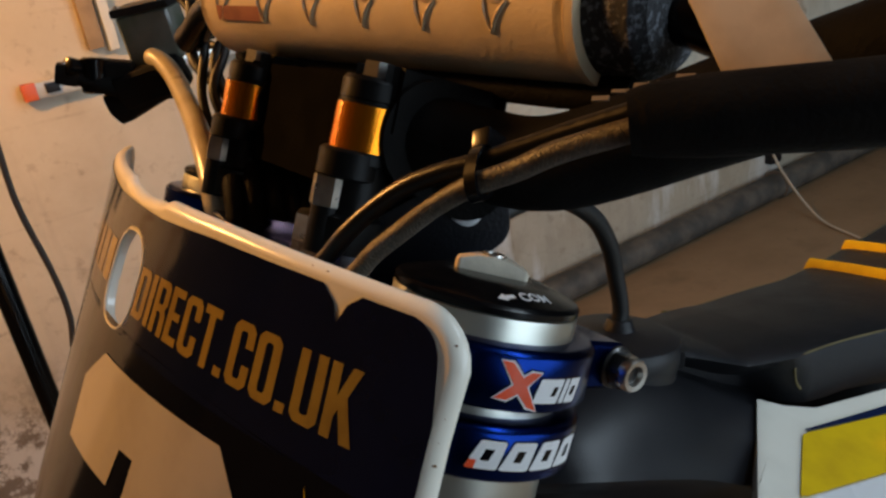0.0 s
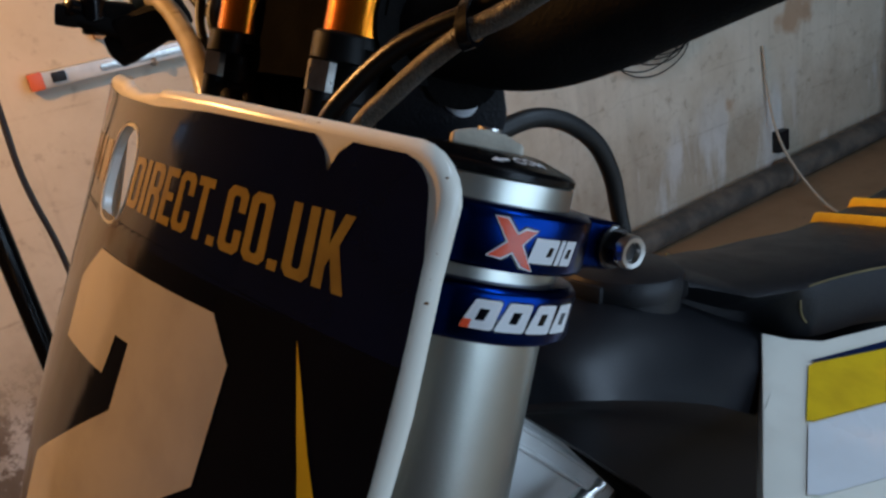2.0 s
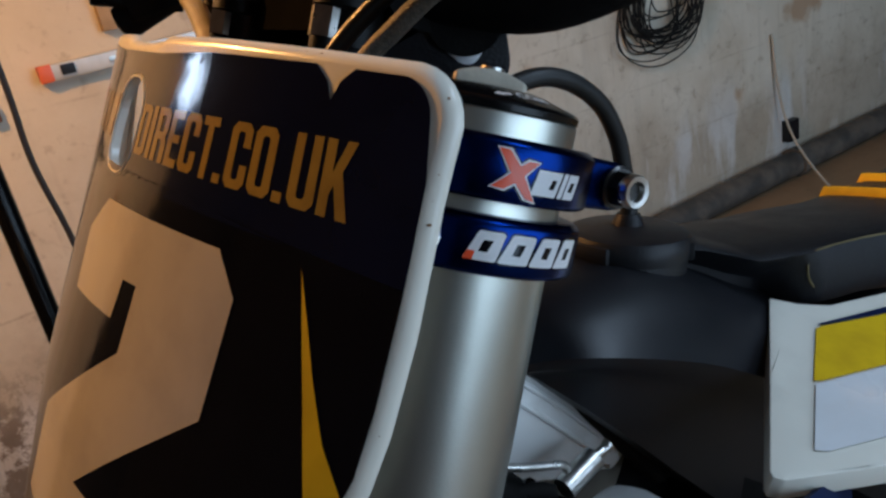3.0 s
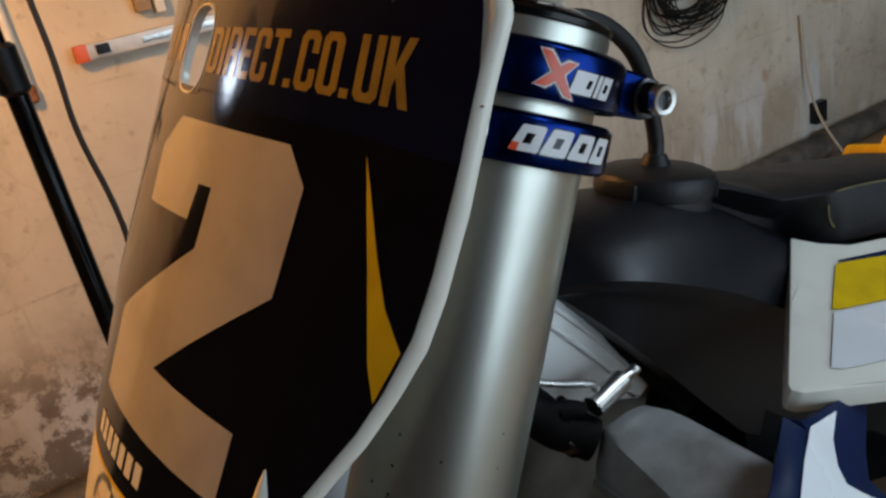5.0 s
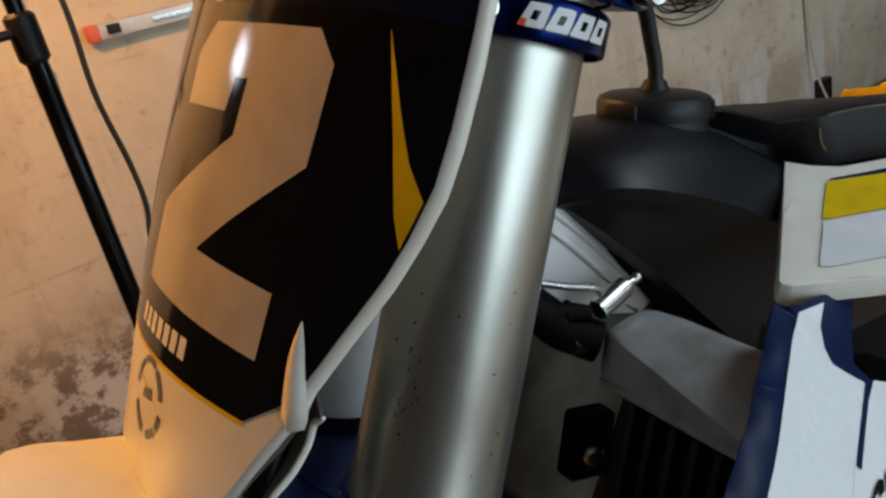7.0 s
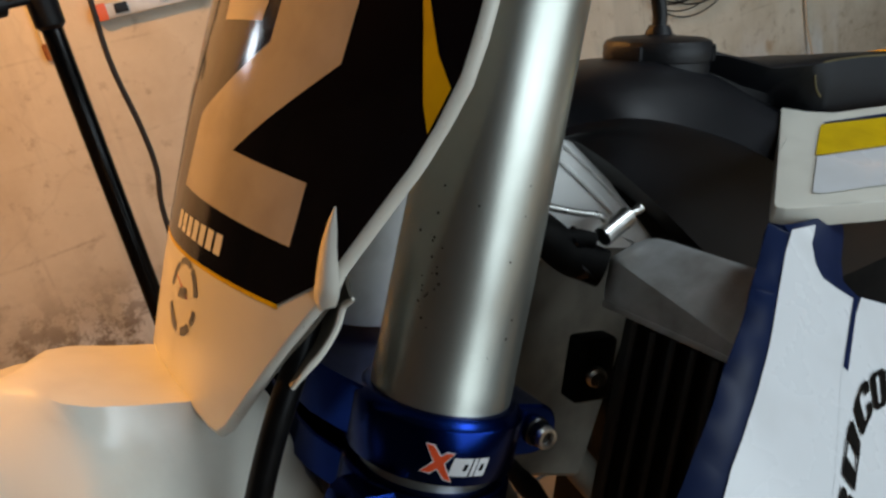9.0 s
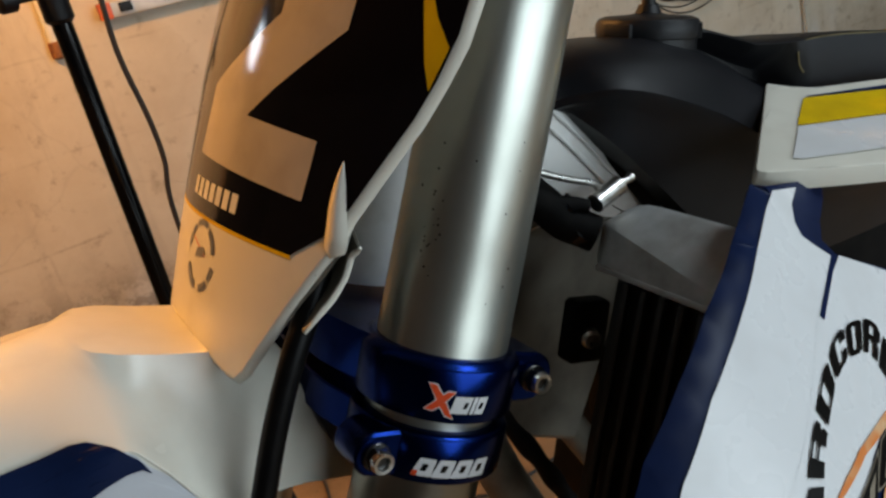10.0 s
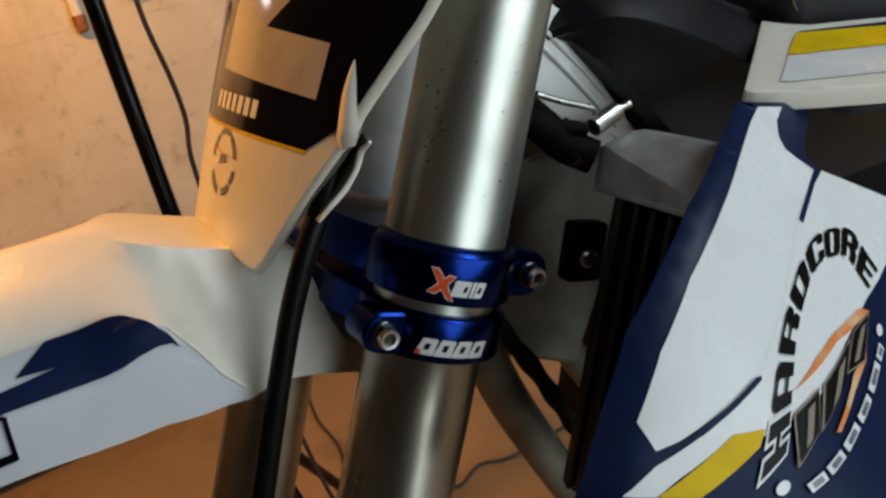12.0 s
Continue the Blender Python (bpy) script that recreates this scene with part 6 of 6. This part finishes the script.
radiator = part("radiator", bevelled(skin([end_tank(b, k) for b, k in ((-0.053, 0.94), (-0.050, 1.0), (-0.010, 1.0), (0.030, 1.0), (0.040, 0.97), (0.047, 0.89), (0.0515, 0.76), (0.0535, 0.60))], closed=True, caps=True), 0.0014, 2, 24), DIRTY_ALU, BIKE, "dull cast aluminium radiator with black louvres")
part("tank_seam", box((0.0445, 0.096, 0.0035), RAD @ pose(0, -0.002, -0.0215), 0.0012), DIRTY_ALU, radiator, "crimped lower seam of the end tank")
part("core", bevelled(box((0.028, 0.087, 0.20), RAD @ pose(0.004, -0.0045, -0.122), 0.0), 0.003, 2), LOUVRE_BLACK, radiator)
for k in range(6):
    part("louvre", box((0.010, 0.0035, 0.19), RAD @ pose(-0.016, -0.044 + 0.0135 * k, -0.120, 0, 0, 25), 0.001), LOUVRE_BLACK, radiator)
part("mount", bevelled(box((0.028, 0.016, 0.040), pose(0.030, -0.040, 0.918, 0, 20, 0), 0.0), 0.006, 3), MATT_BLACK, radiator)
part("mount_bolt", lathe([(0.0062, 0.0), (0.0062, 0.004), (0.0045, 0.006)], pose(0.027, -0.048, 0.917, 90, 0, -20), 18), STEEL, radiator)
part("coolant_hose", sweep([(-0.015, -0.015, 1.045), (0.004, -0.026, 1.025), (0.018, -0.034, 1.006), (0.028, -0.038, 0.992), (0.038, -0.043, 0.984), (0.043, -0.047, 0.980)], 0.0112, 16), MATT_BLACK, radiator)
part("hose_clamp", lathe([(0.0112, -0.004), (0.0120, -0.0036), (0.0120, 0.0036), (0.0112, 0.004)], pose(0.036, -0.042, 0.986, 60, 0, 30), 24), BLACK_METAL, radiator)
FIT = Vector((0.0455, -0.0475, 0.9985)), Vector((0.0675, -0.0448, 1.0022))
part("filler_neck", sweep([FIT[0], FIT[0].lerp(FIT[1], 0.9), FIT[1]], lambda t: 0.0058 if t < 0.9 else 0.0048, 18, 6), STEEL, radiator, "short bright pipe fitting")
part("filler_tip", sweep([FIT[1], FIT[1].lerp(Vector((0.0784, -0.0438, 1.0028)), 0.7), Vector((0.0784, -0.0438, 1.0034))], lambda t: 0.0024 if t < 0.6 else 0.0030, 12, 4), STEEL, radiator)
part("overflow_pipe", sweep([(0.010, -0.044, 1.0300), (0.0295, -0.045, 1.0190), (0.047, -0.046, 1.0105), (0.050, -0.046, 1.006)], 0.0021, 10), STEEL, radiator)
part("hose_joint", sweep([(0.024, -0.040, 1.004), (0.034, -0.043, 1.001), (0.041, -0.046, 0.998)], lambda t: 0.0058 - 0.0015 * t, 14, 4), MATT_BLACK, radiator)
part("joint_clamp", lathe([(0.0056, -0.0022), (0.0066, -0.0020), (0.0066, 0.0020), (0.0056, 0.0022)], pose(0.031, -0.042, 1.002, 60, 0, 40), 24), BLACK_METAL, radiator)

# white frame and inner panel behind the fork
frame_tube = part("frame", bevelled(box((0.16, 0.024, 0.24), pose(0.030, 0.004, 0.955, 0, 32, 0), 0.0), 0.008, 3), SHADED_FRAME_PAINT, BIKE, "white painted frame behind the fork, darkened for shade and grime")
SPAR = [(0.030, 1.085), (0.050, 1.068), (0.060, 1.057), (0.078, 1.036), (0.094, 1.016), (0.112, 0.993), (0.122, 0.972), (0.104, 0.958), (0.060, 0.978), (0.026, 0.992), (0.012, 1.030), (0.014, 1.070)]
part("spar", bevelled(thick(wrapped(flat_shape(SPAR, step=0.02), lambda a, b, up: Vector((a, -0.026 + 0.10 * (1.06 - b), b)), 0), 0.016), 0.003, 2, 50), SPAR_WHITE, frame_tube, "white painted frame spar")
for off in (0.010, 0.017):
    part("spar_rib", sweep([(0.046 - off, -0.0272, 1.066 - off * 0.7), (0.074 - off, -0.0240, 1.033 - off * 0.7), (0.104 - off, -0.0195, 0.994 - off * 0.7)], 0.0014, 8), SPAR_WHITE, frame_tube)
part("gusset", sweep([(0.030, -0.010, 1.085), (0.062, -0.016, 1.050), (0.096, -0.020, 1.000), (0.130, -0.022, 0.945)], 0.008, 14), MATT_BLACK, frame_tube)
part("steering_head", lathe([(0.032, -0.212), (0.034, -0.205), (0.034, -0.05), (0.032, -0.042)], at_st(0, 0, 0), 40), SPAR_WHITE, frame_tube)
part("down_tube", sweep([(-0.056, 0.0, 0.940), (-0.041, 0.0, 0.878), (-0.030, 0.0, 0.826), (-0.013, 0.0, 0.774), (0.0154, 0.0, 0.701), (0.06, 0.0, 0.60)], 0.0155, 18), SHADED_FRAME_PAINT, frame_tube)
part("far_tube", sweep([(-0.012, 0.03, 0.955), (0.0137, 0.03, 0.892), (0.0454, 0.03, 0.818), (0.078, 0.03, 0.747), (0.12, 0.03, 0.65)], 0.0125, 16), SHADED_FRAME_PAINT, frame_tube)
part("loom", sweep([(-0.056, -0.03, 0.93), (-0.0362, -0.03, 0.886), (-0.015, -0.03, 0.840), (0.0022, -0.03, 0.797), (0.017, -0.03, 0.758), (0.04, -0.03, 0.70)], lambda t: 0.0062 + 0.0008 * math.sin(40 * t), 12), MATT_BLACK, frame_tube)
part("engine", bevelled(box((0.34, 0.20, 0.24), pose(0.26, 0.0, 0.59), 0.0), 0.03, 3), DIRTY_ALU, BIKE)
# plain black blocks added to keep the gaps under tank and seat dark
part("gap_fill_core", bevelled(box((0.40, 0.030, 0.20), pose(0.27, 0.008, 0.890), 0.0), 0.008, 2), MATT_BLACK, BIKE)
part("gap_fill_block", bevelled(box((0.30, 0.10, 0.17), pose(0.30, 0.0, 0.885), 0.0), 0.03, 4), MATT_BLACK, BIKE)
part("cylinder_block", bevelled(box((0.16, 0.17, 0.22), pose(0.17, 0.0, 0.78, 0, 20, 0), 0.0), 0.02, 3), BLACK_METAL, BIKE)

work = thing("work_stand", (0.26, 0, 0), "plain black work stand under the engine", "stand")
under(part("top", box((0.36, 0.24, 0.03), pose(0.26, 0, 0.455), 0.004), BLACK_METAL), work)
for dx in (-0.15, 0.15):
    for dy in (-0.1, 0.1):
        under(part("leg", box((0.03, 0.03, 0.44), pose(0.26 + dx, dy, 0.22), 0.003), BLACK_METAL), work)
